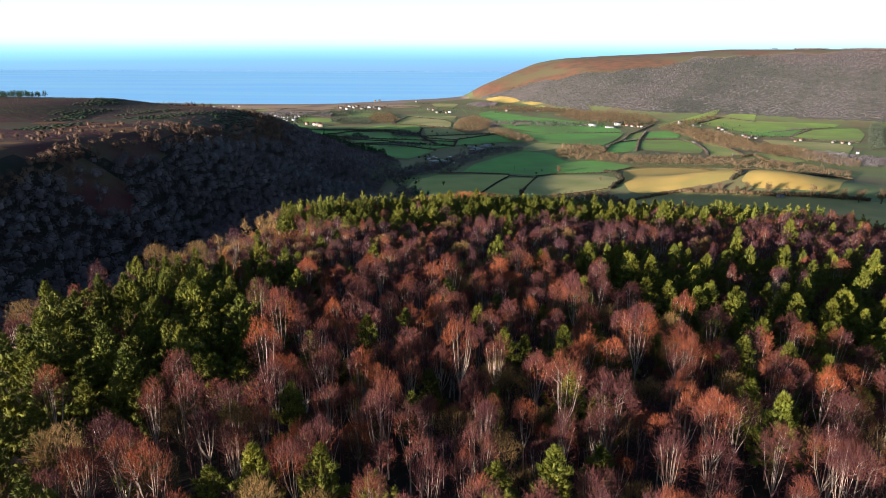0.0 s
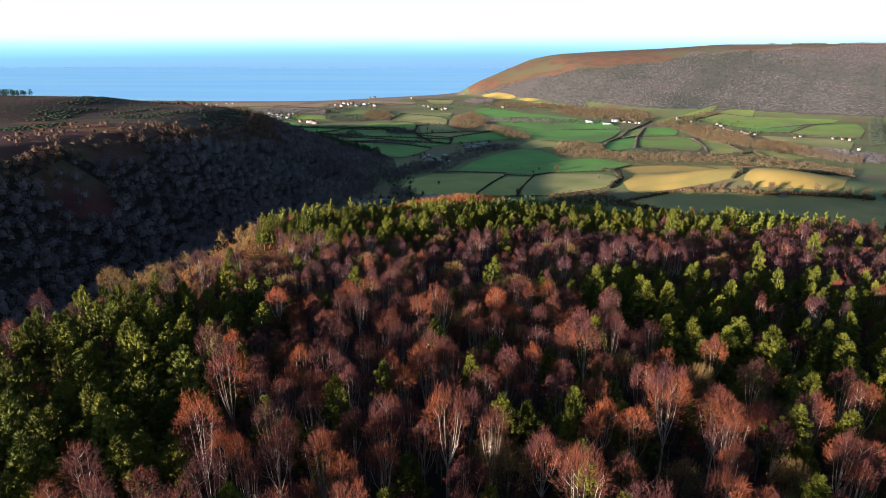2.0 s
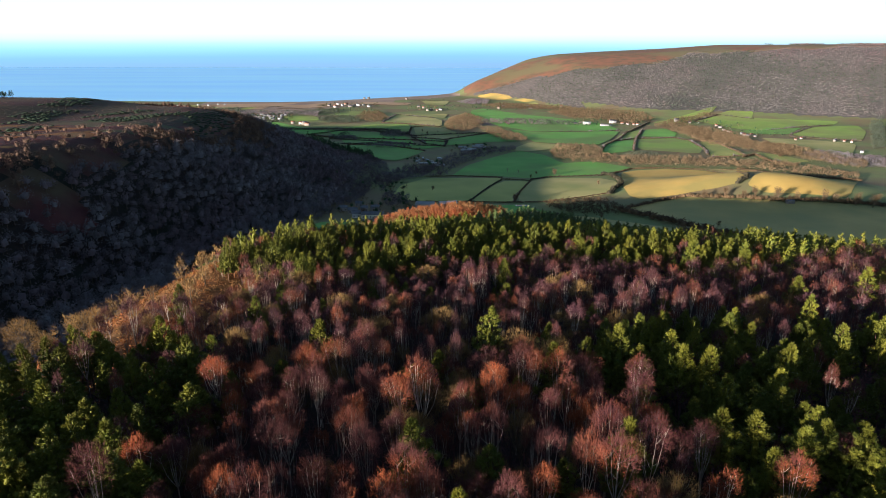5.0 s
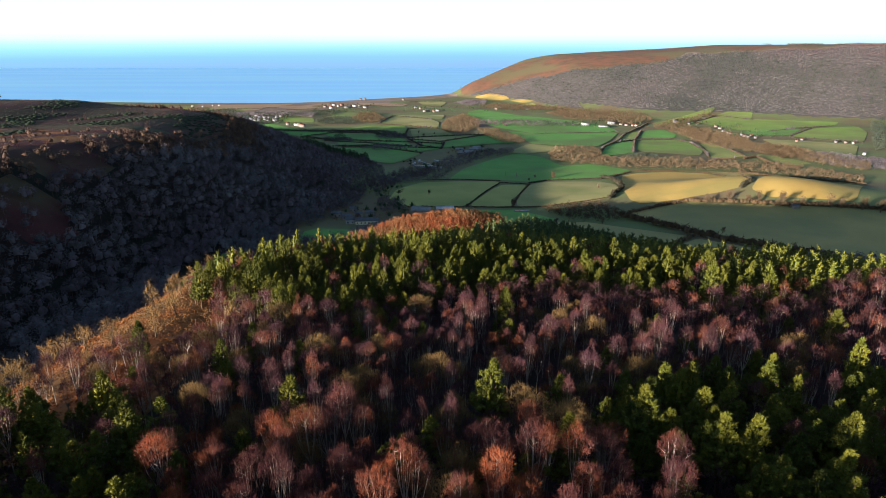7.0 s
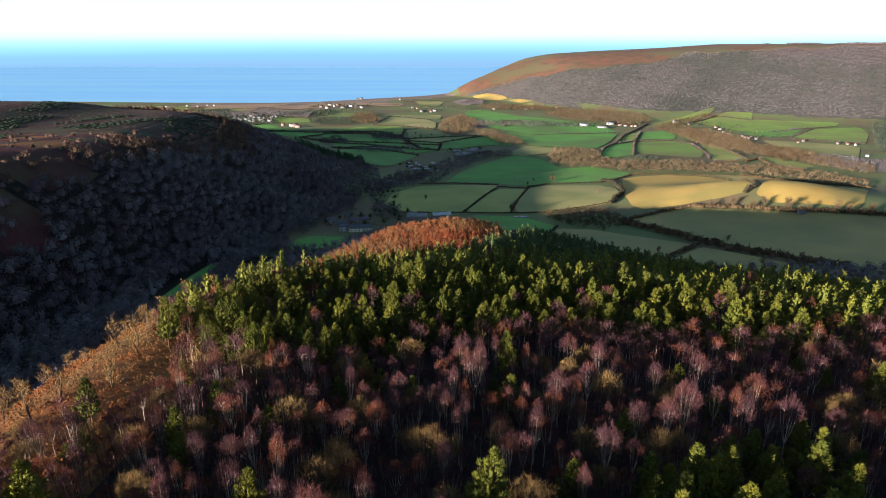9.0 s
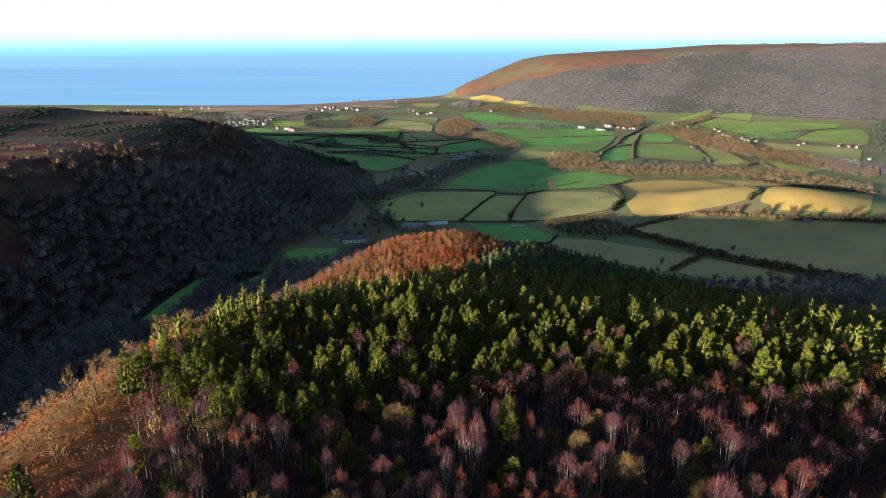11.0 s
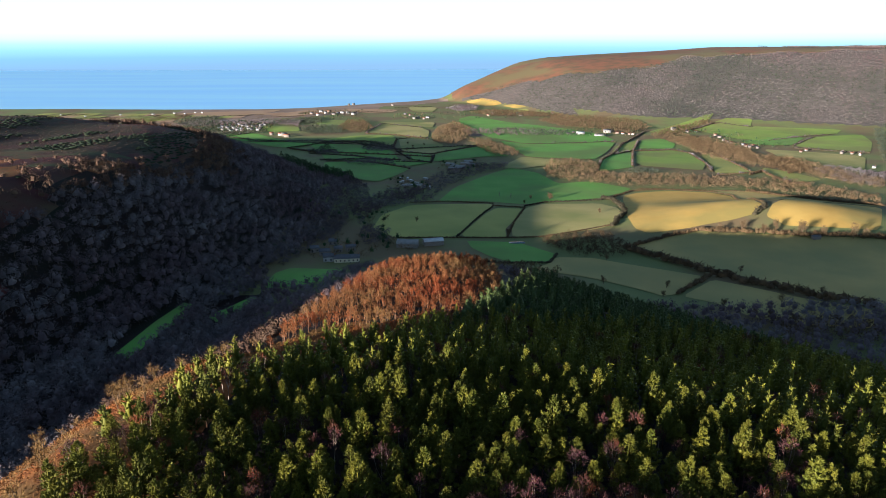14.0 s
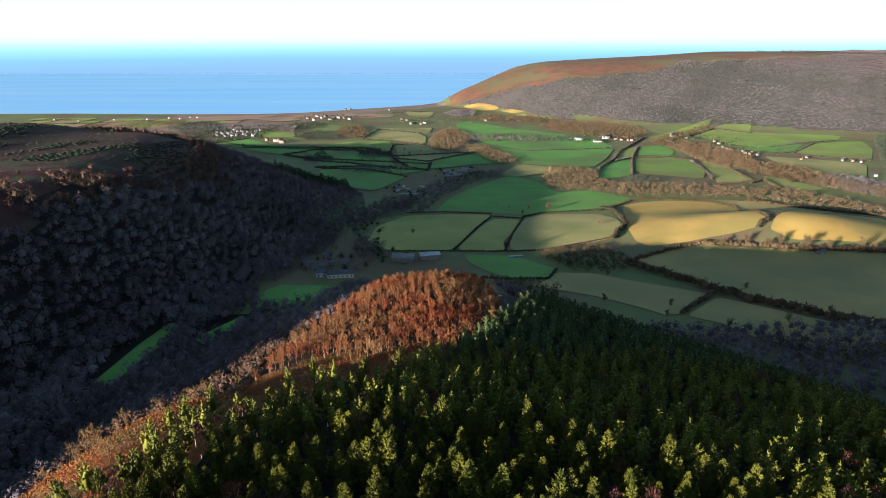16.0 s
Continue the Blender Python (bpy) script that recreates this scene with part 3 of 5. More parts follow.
cx, cy = (X[:-1, :-1] + X[1:, 1:]).ravel() / 2, (Y[:-1, :-1] + Y[1:, 1:]).ravel() / 2
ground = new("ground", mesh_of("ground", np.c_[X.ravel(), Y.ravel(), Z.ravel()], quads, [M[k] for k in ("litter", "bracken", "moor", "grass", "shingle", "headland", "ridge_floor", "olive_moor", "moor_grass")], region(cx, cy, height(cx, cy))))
ground.data.polygons.foreach_set("use_smooth", np.ones(len(quads), bool))
tagged(ground, "rolling ground of leaf litter, bracken, moor and pasture", "ground", kind="structure")

sx, sy = lattice((-5200, 5200, 400)), lattice((1500, 4950, 345))
SX, SY = np.meshgrid(sx, sy)
i = (np.arange(len(sy) - 1)[:, None] * len(sx) + np.arange(len(sx) - 1)[None]).ravel()
water = new("water", mesh_of("water", np.c_[SX.ravel(), SY.ravel(), 0 * SX.ravel()], np.c_[i, i + 1, i + len(sx) + 1, i + len(sx)], [M["sea"]]))
tagged(water, "calm pale blue sea with faint ripple bands", "sea", kind="structure")

rng = np.random.default_rng(11)


# meadows along the stream, kept clear of trees
MEADOWS = ([(-109, 532), (-108, 567), (-99, 579), (-54, 574), (-66, 536), (-88, 531)], [(-130, 482), (-118, 504), (-111, 517), (-104, 505), (-113, 489), (-121, 472)], [(-163, 422), (-162, 437), (-159, 476), (-153, 505), (-147, 504), (-142, 483), (-149, 453), (-152, 422)])


def open_grass(x, y):
    return np.any([inside(p, x + dx, y + dy) for p in MEADOWS for dx, dy in ((0, 0), (4, 0), (-4, 0), (0, -6))], axis=0)


# ---- the wood on the spur: stands of pine, birch and oak ----
def set_out(name, protos, spots, mats, label, category, group, parts, rng, size=(0.85, 1.2)):
    """Single trees, each a thing with its trunk and crown; built once a shape and then copied."""
    made = {}
    for x, y in spots:
        j = int(rng.integers(0, len(protos)))
        s = rng.uniform(*size)
        m = Matrix.LocRotScale((x, y, float(height(x, y)) - 0.15), Euler((0, 0, rng.uniform(0, 6.28))), (s, s, s * rng.uniform(0.9, 1.12)))
        if j in made:
            copy_thing(made[j], m)
            continue
        tree = tagged(new(name), label, category, group)
        for nm, mt, (v, f) in zip(parts, mats, protos[j]):
            part(nm, mesh_of(nm, v, f, [mt]), tree)
        made[j] = copy_thing(tree, m)
        for o in (*tree.children_recursive, tree):
            bpy.data.objects.remove(o)


# single trees placed to fit the camera's view
VIEW_PINES = np.array([(-6, 91), (0, 104), (5, 93), (9, 102), (9, 128), (23, 89), (24, 99), (31, 90), (25, 81), (17, 82), (20, 72), (-2, 72), (-4, 66), (-26, 66), (-33, 75), (-41, 85), (-33, 101), (-28, 99), (-27, 74), (-33, 85), (-40, 67), (40, 77), (40, 74), (47, 78), (49, 73), (-18, 64), (41, 81), (-2, 128), (20, 127), (23, 147), (7, 121), (30, 130), (36, 147), (34, 129), (-5, 180), (1, 178), (-31, 171), (-55, 175), (19, 192), (77, 189), (80, 185), (-22, 133), (-41, 120), (-34, 138)], float)
VIEW_OAKS = np.array([(12, 67), (25, 71), (-14, 134), (1, 62), (24, 139), (36, 156), (5, 138), (-7, 143), (14, 159), (-12, 127), (65, 155), (1, 159), (16, 141)], float)


def spur_kind(x, y):
    """0 nothing, 1 pine, 2 birch, 3 oak, by the stands that the wood is made of."""
    n = soft_noise(x, y, 16, 1.3)
    r = rng.random(x.shape)
    out = np.full(x.shape, 2)
    out[r < np.where(y < 175, 0.17, 0.12)] = 3
    left = ((x + 52) / 25) ** 2 + ((y - 98) / 54) ** 2 < 0.75 + 0.5 * n
    right = ((x - 65) / 38) ** 2 + ((y - 119) / 42) ** 2 < 0.75 + 0.5 * n
    stand = (y > 200 + 9 * np.sin(x / 17) + 0.12 * np.abs(x)) & (y < 335) & (x > -64)
    stand2 = (x > 15 + (y - 335) * 0.5) & (y >= 330)
    out[(left | right) & (r < 0.82)] = 1
    out[(y < 200) & (r > 0.94)] = 1
    out[(y < 95) & (r > 0.86)] = 1
    out[(stand | stand2) & (r < 0.88)] = 1
    lip = (x < np.where(y > 212, -60, np.where(y > 172, -50, -60)) + 4 * np.sin(y / 13)) & (y > 138)
    out[lip & (r > 0.07)] = 0
    out[clearing(x, y) & (r > 0.04)] = 0
    return out


taken = np.concatenate([VIEW_PINES, VIEW_OAKS])
near = scatter(rng, -110, 200, 45, 345, 4.15, lambda x, y: (height(x, y) > 88) & (np.abs(x - 5) < 14 + y * 0.73), taken)
kinds = spur_kind(near[:, 0], near[:, 1])
kinds[(kinds == 1) & (rng.random(len(kinds)) < 0.10)] = 0
pine_spots = np.concatenate([VIEW_PINES, near[kinds == 1]])
birch_spots, oak_spots = near[kinds == 2], np.concatenate([VIEW_OAKS, near[kinds == 3]])


def front(spots, n):
    """The n of a stand nearest to the line of the flight, and the rest."""
    order = np.argsort(spots[:, 1] * 0.62 + np.maximum(np.abs(spots[:, 0] - 6) - 30, 0) * 0.6)
    return spots[order[:n]], spots[order[n:]]


front_pines, more_pines = front(pine_spots, 300)
mid_pines, more_pines = front(more_pines, 300)
brow_pines, more_pines = front(more_pines, 300)
front_birches, more_birches = front(birch_spots, 300)
mid_birches, more_birches = front(more_birches, 300)
front_oaks, more_oaks = front(oak_spots, 140)
set_out("pine_tree", [pine(s, 10.2 + s % 3, 3.1 + 0.25 * (s % 3)) for s in range(9)], front_pines, [M["pine_bark"], M["needles"]], "young green pine with upswept bushy boughs", "pine tree", "pines on the spur", ("trunk", "crown"), rng, (0.78, 1.08))
set_out("plantation_pine", [pine(10 + s, 10.2 + s % 3, 2.8 + 0.2 * (s % 3), 48, 46, 0.42, 0.115) for s in range(8)], mid_pines, [M["pine_bark"], M["needles"]], "slender green pine of the dense plantation", "pine tree", "pines of the plantation", ("trunk", "crown"), rng, (0.75, 1.06))
set_out("hilltop_pine", [pine(100 + s, 10.6 + s % 3, 2.7 + 0.2 * (s % 2), 42, 34, 0.48, 0.15, 1.0) for s in range(8)], brow_pines, [M["pine_bark"], M["needles"]], "close-set green pine on the spur's brow", "pine tree", "pines of the brow", ("trunk", "crown"), rng, (0.75, 1.06))
set_out("birch_tree", [branching(20 + s, 9.6 + s % 3, 1.45 + 0.2 * (s % 3), 1 + (s % 4 == 3), 2300, 0.36, 6, 0.10, 0.024, 0.45, 0.27) for s in range(11)], front_birches, [M["birch_bark"], M["birch_twig"]], "leafless birch with pale stems and russet twigs", "birch tree", "birches on the spur", ("trunk", "spray"), rng, (0.95, 1.25))
set_out("dusky_birch", [branching(30 + s, 9.6 + s % 3, 1.5 + 0.2 * (s % 2), 1 + (s % 3 == 2), 1700, 0.36, 6, 0.10, 0.032, 0.5, 0.28) for s in range(9)], mid_birches, [M["birch_bark"], M["dusky_twig"]], "leafless birch with dusky purple twigs", "birch tree", "birches behind the pines", ("trunk", "spray"), rng, (0.8, 1.15))
gaps = scatter(rng, -60, 100, 60, 190, 3.6, lambda x, y: (np.abs(x - 5) < 14 + y * 0.6) & (spur_kind(x, y) == 2), np.concatenate([near, taken]))
young_birches, _ = front(gaps, 300)
set_out("young_birch", [branching(70 + s, 7.2 + 0.6 * (s % 3), 1.3 + 0.15 * (s % 2), 1, 1500, 0.34, 5, 0.07, 0.028, 0.45, 0.30) for s in range(7)], young_birches, [M["birch_bark"], M["dusky_twig"]], "slender young leafless birch with dark purple twigs", "birch tree", "young birches of the understorey", ("trunk", "spray"), rng, (0.85, 1.15))
set_out("oak_tree", [branching(40 + s, 9.0 + 0.4 * (s % 3), 2.7 + 0.3 * (s % 2), 1 + s % 2, 2600, 0.24, 9, 0.14, 0.030, 0.55, 0.34) for s in range(6)], front_oaks, [M["oak_bark"], M["oak_twig"]], "leafless oak with a broad golden-brown crown", "oak tree", "oaks on the spur", ("trunk", "spray"), rng, (0.8, 1.1))
if len(more_pines):
    spread_out("pine_wood", [pine(18 + s, 10.2 + s % 3, 2.6, 18, 7, 0.7, 0.30, 1.3, 0.2, 0.42) for s in range(8)], more_pines, [M["pine_bark"], M["needles"]], "dense stand of young green pines", "pines", rng, (0.8, 1.1))
if len(more_birches):
    spread_out("birch_wood", [branching(60 + s, 9.4 + s % 3, 1.7 + 0.2 * (s % 2), 1, 330, 0.36, 3, 0.10, 0.075, 0.7, 0.30) for s in range(8)], more_birches, [M["birch_bark"], M["dusky_twig"]], "leafless birches with russet twigs and pale stems", "birches", rng, (0.8, 1.15))
if len(more_oaks):
    spread_out("oak_wood", [bare(50 + s, 8.8, 3.4, 3, 300, 0.18, 0.14, 1.1, 0.11, 0.8, 15, 3) for s in range(4)], more_oaks, [M["oak_bark"], M["oak_twig"]], "leafless golden-brown oaks among birches", "oaks", rng, (0.8, 1.1))

# unseen trees added behind the start of the flight, to shade the first rows
behind = scatter(np.random.default_rng(5), -95, 60, -12, 37, 5.0, lambda x, y: height(x, y) > 100)
spread_out("wood_behind", [branching(80 + s, 9.6, 1.9, 1, 330, 0.36, 3, 0.10, 0.09, 0.8, 0.32) for s in range(5)], behind, [M["birch_bark"], M["dusky_twig"]], "unseen leafless birches added uphill to shade the first trees", "birches", np.random.default_rng(6), (0.9, 1.2))
low = scatter(rng, -75, 170, 46, 222, 3.1, lambda x, y: (x > np.where(y > 135, -46, -62)) & (np.abs(x - 5) < 14 + y * 0.73) & (height(x, y) > 100))
spread_out("undergrowth", [dome(220 + s, 44, 7.0, 1.5, 0.95, 0.085, False, 0.35) for s in range(7)], low, [M["brush"], M["brush"]], "purple-brown undergrowth of saplings beneath the trees", "undergrowth", rng)

# scrub and bracken on the sunny lip of the spur
lip = scatter(rng, -125, -50, 60, 345, 2.5, lambda x, y: (region(x, y, height(x, y)) == 1) | ((x < -58) & (height(x, y) > 85) & (y > 140)))
fern = scatter(rng, -80, 40, 280, 380, 1.9, lambda x, y: region(x, y, height(x, y)) == 1)
spread_out("bracken", [dome(200 + s, 18, 1.1, 1.3, 0.6, 0.24, False) for s in range(5)], np.concatenate([lip, fern]), [M["bracken"], M["bracken"]], "dead orange bracken covering the sunny slope", "bracken", rng)
shrubs = scatter(rng, -120, -54, 178, 345, 18.0, lambda x, y: height(x, y) > 82)
spread_out("scrub", [bare(210 + s, 2.4, 1.3, 2, 80, 0.1, 0.06, 0.8, 0.12, 1.0, 8, 3) for s in range(5)], shrubs, [M["oak_bark"], M["scrub"]], "low leafless birch scrub on the sunny slope", "scrub", rng)

red = scatter(rng, -85, 85, 345, 545, 4.3, lambda x, y: (y > 362 + 7 * np.sin(x / 8) - 12 * step((x + 10) / 30)) & (height(x, y) > 54) & (x < np.interp(y, (345, 391, 440, 545), (12, 40, 47, 42))) & (x > -58 + np.clip(y - 375, 0, 400) * 0.22))
spread_out("red_birch_wood", [bare(60 + s, 10.0, 2.3, 2, 230, 0.22, 0.07, 1.0, 0.135, 1.2, 11, 3) for s in range(7)], red, [M["red_bark"], M["red_twig"]], "sunlit leafless birch wood with glowing russet twigs", "birches", rng)
# pines beyond the crest; their shade is partly in the needle colour
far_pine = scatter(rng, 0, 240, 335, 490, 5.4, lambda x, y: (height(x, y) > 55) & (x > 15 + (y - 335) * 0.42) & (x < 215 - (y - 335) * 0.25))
spread_out("shaded_pine_wood", [pine(80 + s, 10.5, 2.6, 13, 8, 0.8, 0.36, 1.4, 0.2, 0.5) for s in range(6)], far_pine, [M["pine_bark"], M["dusk"]], "pines on the shaded slope with needles darkened for shade", "pines", rng)
slope = scatter(rng, -190, 360, 60, 575, 7.0, lambda x, y: ~open_grass(x, y) & (height(x, y) > 47) & (height(x, y) < np.where(x < 0, np.where(y > 300, 98, 69), 112)) & ((x < -66 + np.clip(y - 350, 0, 400) * 0.22) | (x > 165) | ((y > 440) & (x > 60))) & (x > -185) & (np.abs(x - 5) < 60 + y * 0.8))
flank = [dome(100 + s, 74, 7.6, 3.5, 1.0, 0.48, (0.40, 0.62), 0.8) for s in range(6)]
# upper trees catch the sun, so their twig colour is darkened against it
upper = height(slope[:, 0], slope[:, 1]) > 66 + 8 * rng.random(len(slope))
spread_out("slope_wood", flank, slope[~upper], [M["oak_bark"], M["far_twig"]], "leafless grey-brown trees on the steep flank", "trees", rng)
spread_out("upper_slope_wood", flank, slope[upper], [M["oak_bark"], M["brow"]], "leafless dusky brown trees below the spur's lip", "trees", rng)

# ---- the wooded hill across the stream ----
def hang_ok(x, y):
    z = height(x, y)
    glade = ((soft_noise(x, y, 34, 2.0) > 0.82) & (z > 72)) | (pocket(x, y) & (soft_noise(x, y, 8, 3.0) > 0.36))
    top = brow(y) - 8 + 14 * soft_noise(x, y, 45, 0.7)
    return ~open_grass(x, y) & ((z > 44) | ((y > 560) & (z > height(x + 40, y) + 1.0))) & (z < top) & (x < -40 - 0.22 * np.clip(620 - y, 0, 500)) & ~glade


hang = scatter(rng, -560, -95, 230, 1090, 6.7, hang_ok)
# sunlit trees near the brow take the darker twig colour, shaded ones the lighter
upper = height(hang[:, 0], hang[:, 1]) > brow(hang[:, 1]) - 20 + 12 * rng.random(len(hang))
hang_oaks = [dome(120 + s, 100, 10.0, 4.5, 1.2, 0.58, (0.34, 0.6), 0.78) for s in range(9)]
spread_out("hanging_oak_wood", hang_oaks, hang[~upper], [M["oak_bark"], M["far_twig"]], "leafless oak wood in shade on a steep hillside", "trees", rng, (0.62, 1.25))
spread_out("upper_hanging_wood", hang_oaks, hang[upper], [M["oak_bark"], M["brow"]], "leafless russet-brown trees high on the hillside", "trees", rng, (0.55, 1.05))
edge_trees = scatter(rng, -420, -200, 470, 900, 15, lambda x, y: (np.abs(height(x, y) - brow(y)) < 7) & (x > -340) & (soft_noise(x, y, 30, 5.0) > 0.40))
spread_out("brow_trees", [dome(130 + s, 120, 7.0, 3.8, 0.9, 0.34, (0.4, 0.6), 0.75) for s in range(4)], edge_trees, [M["oak_bark"], M["brow"]], "russet leafless trees along the brow of the hill", "trees", rng, (0.6, 1.1))
gorse = scatter(rng, -720, -240, 560, 1080, 7, lambda x, y: (height(x, y) > 84) & (soft_noise(x, y * 0.4, 26, 4.0) > np.where((np.abs(x + 305) < 75) & (np.abs(y - 765) < 75), 0.42, 0.72)))
spread_out("gorse", [dome(135 + s, 14, 1.9, 3.2, 0.8, 0.4, (0.6, 0.9)) for s in range(4)], gorse, [M["fir"], M["gorse"]], "dark gorse thickets on the moor", "gorse", rng)
heather = scatter(rng, -700, -215, 420, 1080, 6.6, lambda x, y: np.isin(region(x, y, height(x, y)), (2, 7)) & (soft_noise(x, y * 0.4, 26, 4.0) < 0.72))
spread_out("heather", [dome(138 + s, 8, 0.8, 2.0, 0.8, 0.4, False) for s in range(5)], heather, [M["moor"], M["moor"]], "brown winter heather on the open hill", "heather", rng)
firs = scatter(rng, -200, -85, 890, 1000, 6.0, lambda x, y: ((x + 140) / 46) ** 2 + ((y - 950) / 34) ** 2 < 1)
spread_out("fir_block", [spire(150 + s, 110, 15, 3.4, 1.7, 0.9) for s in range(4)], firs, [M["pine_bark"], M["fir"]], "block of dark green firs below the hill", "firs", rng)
clump = scatter(rng, -660, -575, 880, 930, 8, lambda x, y: height(x, y) > 60)
spread_out("hilltop_pines", [pine(90 + s, 9, 3.0, 12, 9, 0.7, 0.4, 1.2) for s in range(3)], clump, [M["pine_bark"], M["fir"]], "clump of dark pines on the hilltop", "pines", rng)

# ---- the wooded ridge ----
up = scatter(rng, 60, 2200, 1480, 2720, 9.2, lambda x, y: (region(x, y, height(x, y)) == 6) & (x < 250 + y * 0.75))
k = soft_noise(up[:, 0], up[:, 1], 150, 3.0) + 0.5 * soft_noise(up[:, 0], up[:, 1], 45, 1.0) + rng.random(len(up)) * 0.55
plum = (soft_noise(up[:, 0], up[:, 1], 260, 0.6) + step((up[:, 0] - 750) / 400) * 0.6 + rng.random(len(up)) * 0.3 > 1.12) & (k < 1.2)
spread_out("ridge_wood", [dome(140 + s, 22, 6.6, 4.9, 1.5, 1.05, False, 0.5) for s in range(7)], up[(k < 1.0) & ~plum], [M["oak_bark"], M["ridge_twig"]], "leafless woodland covering the long ridge", "trees", rng, (0.7, 1.15))
spread_out("ridge_larches", [dome(170 + s, 22, 7.4, 4.5, 1.5, 1.05, False, 0.5) for s in range(5)], up[plum], [M["oak_bark"], M["ridge_plum"]], "leafless mauve larches high on the ridge", "trees", rng, (0.6, 1.2))
spread_out("ridge_evergreens", [dome(160 + s, 22, 7.2, 4.8, 1.5, 1.05, False, 0.5) for s in range(5)], up[(k >= 1.0) & ~plum], [M["pine_bark"], M["ridge_green"]], "evergreen trees scattered through the ridge wood", "trees", rng, (0.6, 1.3))


# ---- the vale: fields, hedges, groves ----
from mathutils import geometry


def rounded(poly, turns=1):
    """Corners cut a little, as field corners are."""
    p = np.asarray(poly, float)
    for _ in range(turns):
        q = np.roll(p, -1, 0)
        p = np.stack([p * 0.90 + q * 0.10, p * 0.10 + q * 0.90], 1).reshape(-1, 2)
    return p


FIELD_LABELS = {"dull": "olive winter pasture grazed short", "green": "bright green grass field", "lime": "yellow-green grass field", "straw": "pale straw-green pasture", "ochre": "sunlit ochre pasture of dry grass", "tan": "bare tan ploughed field", "umber": "dun winter pasture in shadow of the hill"}


def field(kind, *corners):
    loop = rounded(corners)
    gap = 9 if loop[:, 1].mean() < 1000 else 16
    edge = []
    for a, b in zip(loop, np.roll(loop, -1, 0)):
        n = max(1, int(np.hypot(*(b - a)) / gap))
        edge += [a + (b - a) * t / n for t in range(n)]
    edge = np.array(edge)
    (x0, y0), (x1, y1) = edge.min(0), edge.max(0)
    px, py = np.meshgrid(np.arange(x0, x1, gap), np.arange(y0, y1, gap))
    inner = np.c_[px.ravel(), py.ravel()]
    inner = inner[inside(edge, inner[:, 0], inner[:, 1])]
    every = [Vector(p) for p in np.concatenate([edge, inner])]
    v, _, f, *_ = geometry.delaunay_2d_cdt(every, [], [list(range(len(edge)))], 1, 0.01)
    v = np.array([tuple(p) for p in v])
    lift = 0.35 if loop[:, 1].mean() < 1000 else 0.9
    f = np.array([q if (v[q[1]] - v[q[0]])[0] * (v[q[2]] - v[q[0]])[1] - (v[q[1]] - v[q[0]])[1] * (v[q[2]] - v[q[0]])[0] > 0 else q[::-1] for q in f])
    ob = new("field", mesh_of("field", np.c_[v, height(v[:, 0], v[:, 1]) + lift], f, [M[kind]]))
    return tagged(ob, FIELD_LABELS[kind], "field", kind="structure")


near_bush = [dome(300 + s, 14, 1.8, 1.1, 0.8, 0.26, (0.6, 0.9)) for s in range(5)]
far_bush = [dome(310 + s, 8, 2.3, 1.6, 1.0, 0.4, (0.5, 0.8)) for s in range(5)]


HEDGE_TREES = []
FLATS = [[(-620, 1540), (-180, 1540), (-180, 2100), (-620, 1800)], [(-260, 1880), (400, 1880), (400, 2600), (-260, 2600)]]


def hedge(size, *line):
    """A hedge of many bushes along a line."""
    line = np.array(line, float)
    far = line[:, 1].mean() > 960
    gap = (1.7 if far else 1.1) * size**0.5
    spots = np.concatenate([a + (b - a) * np.arange(0, 1, gap / max(np.hypot(*(b - a)), gap))[:, None] for a, b in zip(line, line[1:])])
    spots = spots + rng.normal(0, 0.35 * size, spots.shape)
    warm = rng.random() < 0.5
    ob = spread_out("hedge", far_bush if far else near_bush, spots, [M["oak_bark"], M["hedge_warm"] if warm else M["hedge"]], "clipped leafless field hedge of thorn", "hedge", rng, (0.75 * size, 1.25 * size), 0.3)
    del ob["kind"]
    if far:
        HEDGE_TREES.append(spots[rng.random(len(spots)) < 0.17])
    return tagged(ob, group="field hedges")


# sun or shade on a grove is put into its twig colour: brown lit, grey dark
def grove(light, *corners):
    c = np.array(corners, float)
    far = c[:, 1].mean() > 900
    (x0, y0), (x1, y1) = c.min(0), c.max(0)
    spots = scatter(rng, x0, x1, y0, y1, (7.4 if light == "lit" else 7.0) if far else 5.8, lambda x, y: inside(c, x, y))
    if len(spots):
        protos = [dome(320 + s, 34, 8.2, 3.6, 1.4, 0.8, False, 0.65) if light == "lit" else dome(320 + s, 30, 6.6, 4.0, 1.4, 0.85, False, 0.65) for s in range(5)] if far else [dome(330 + s, 66, 6.2, 3.2, 1.1, 0.55, False, 0.75) for s in range(5)]
        spread_out("grove", protos, spots, [M["oak_bark"], M[{"lit": "grove", "dark": "far_twig", "green": "ridge_green", "brown": "hedge_warm"}[light]]], "grove of leafless trees among the fields", "trees", rng, (0.7, 1.2))


field("dull", (-47, 704), (-42, 760), (-13, 811), (31, 816), (78, 814), (77, 793), (63, 762), (33, 673), (-24, 671))
field("dull", (81, 790), (109, 787), (92, 729), (80, 697), (78, 667), (35, 674), (67, 762))
field("straw", (115, 792), (137, 812), (200, 810), (211, 780), (206, 744), (187, 703), (168, 691), (112, 670), (84, 671), (88, 716))
field("green", (41, 659), (86, 651), (113, 612), (102, 587), (71, 591), (56, 610), (44, 635))
field("green", (17, 828), (41, 918), (93, 1016), (133, 1077), (167, 1027), (179, 941), (227, 955), (266, 901), (244, 874), (209, 843), (166, 830), (115, 810), (76, 829))
field("straw", (116, 1077), (165, 1182), (225, 1150), (265, 1122), (224, 1100), (177, 1086), (144, 1062))
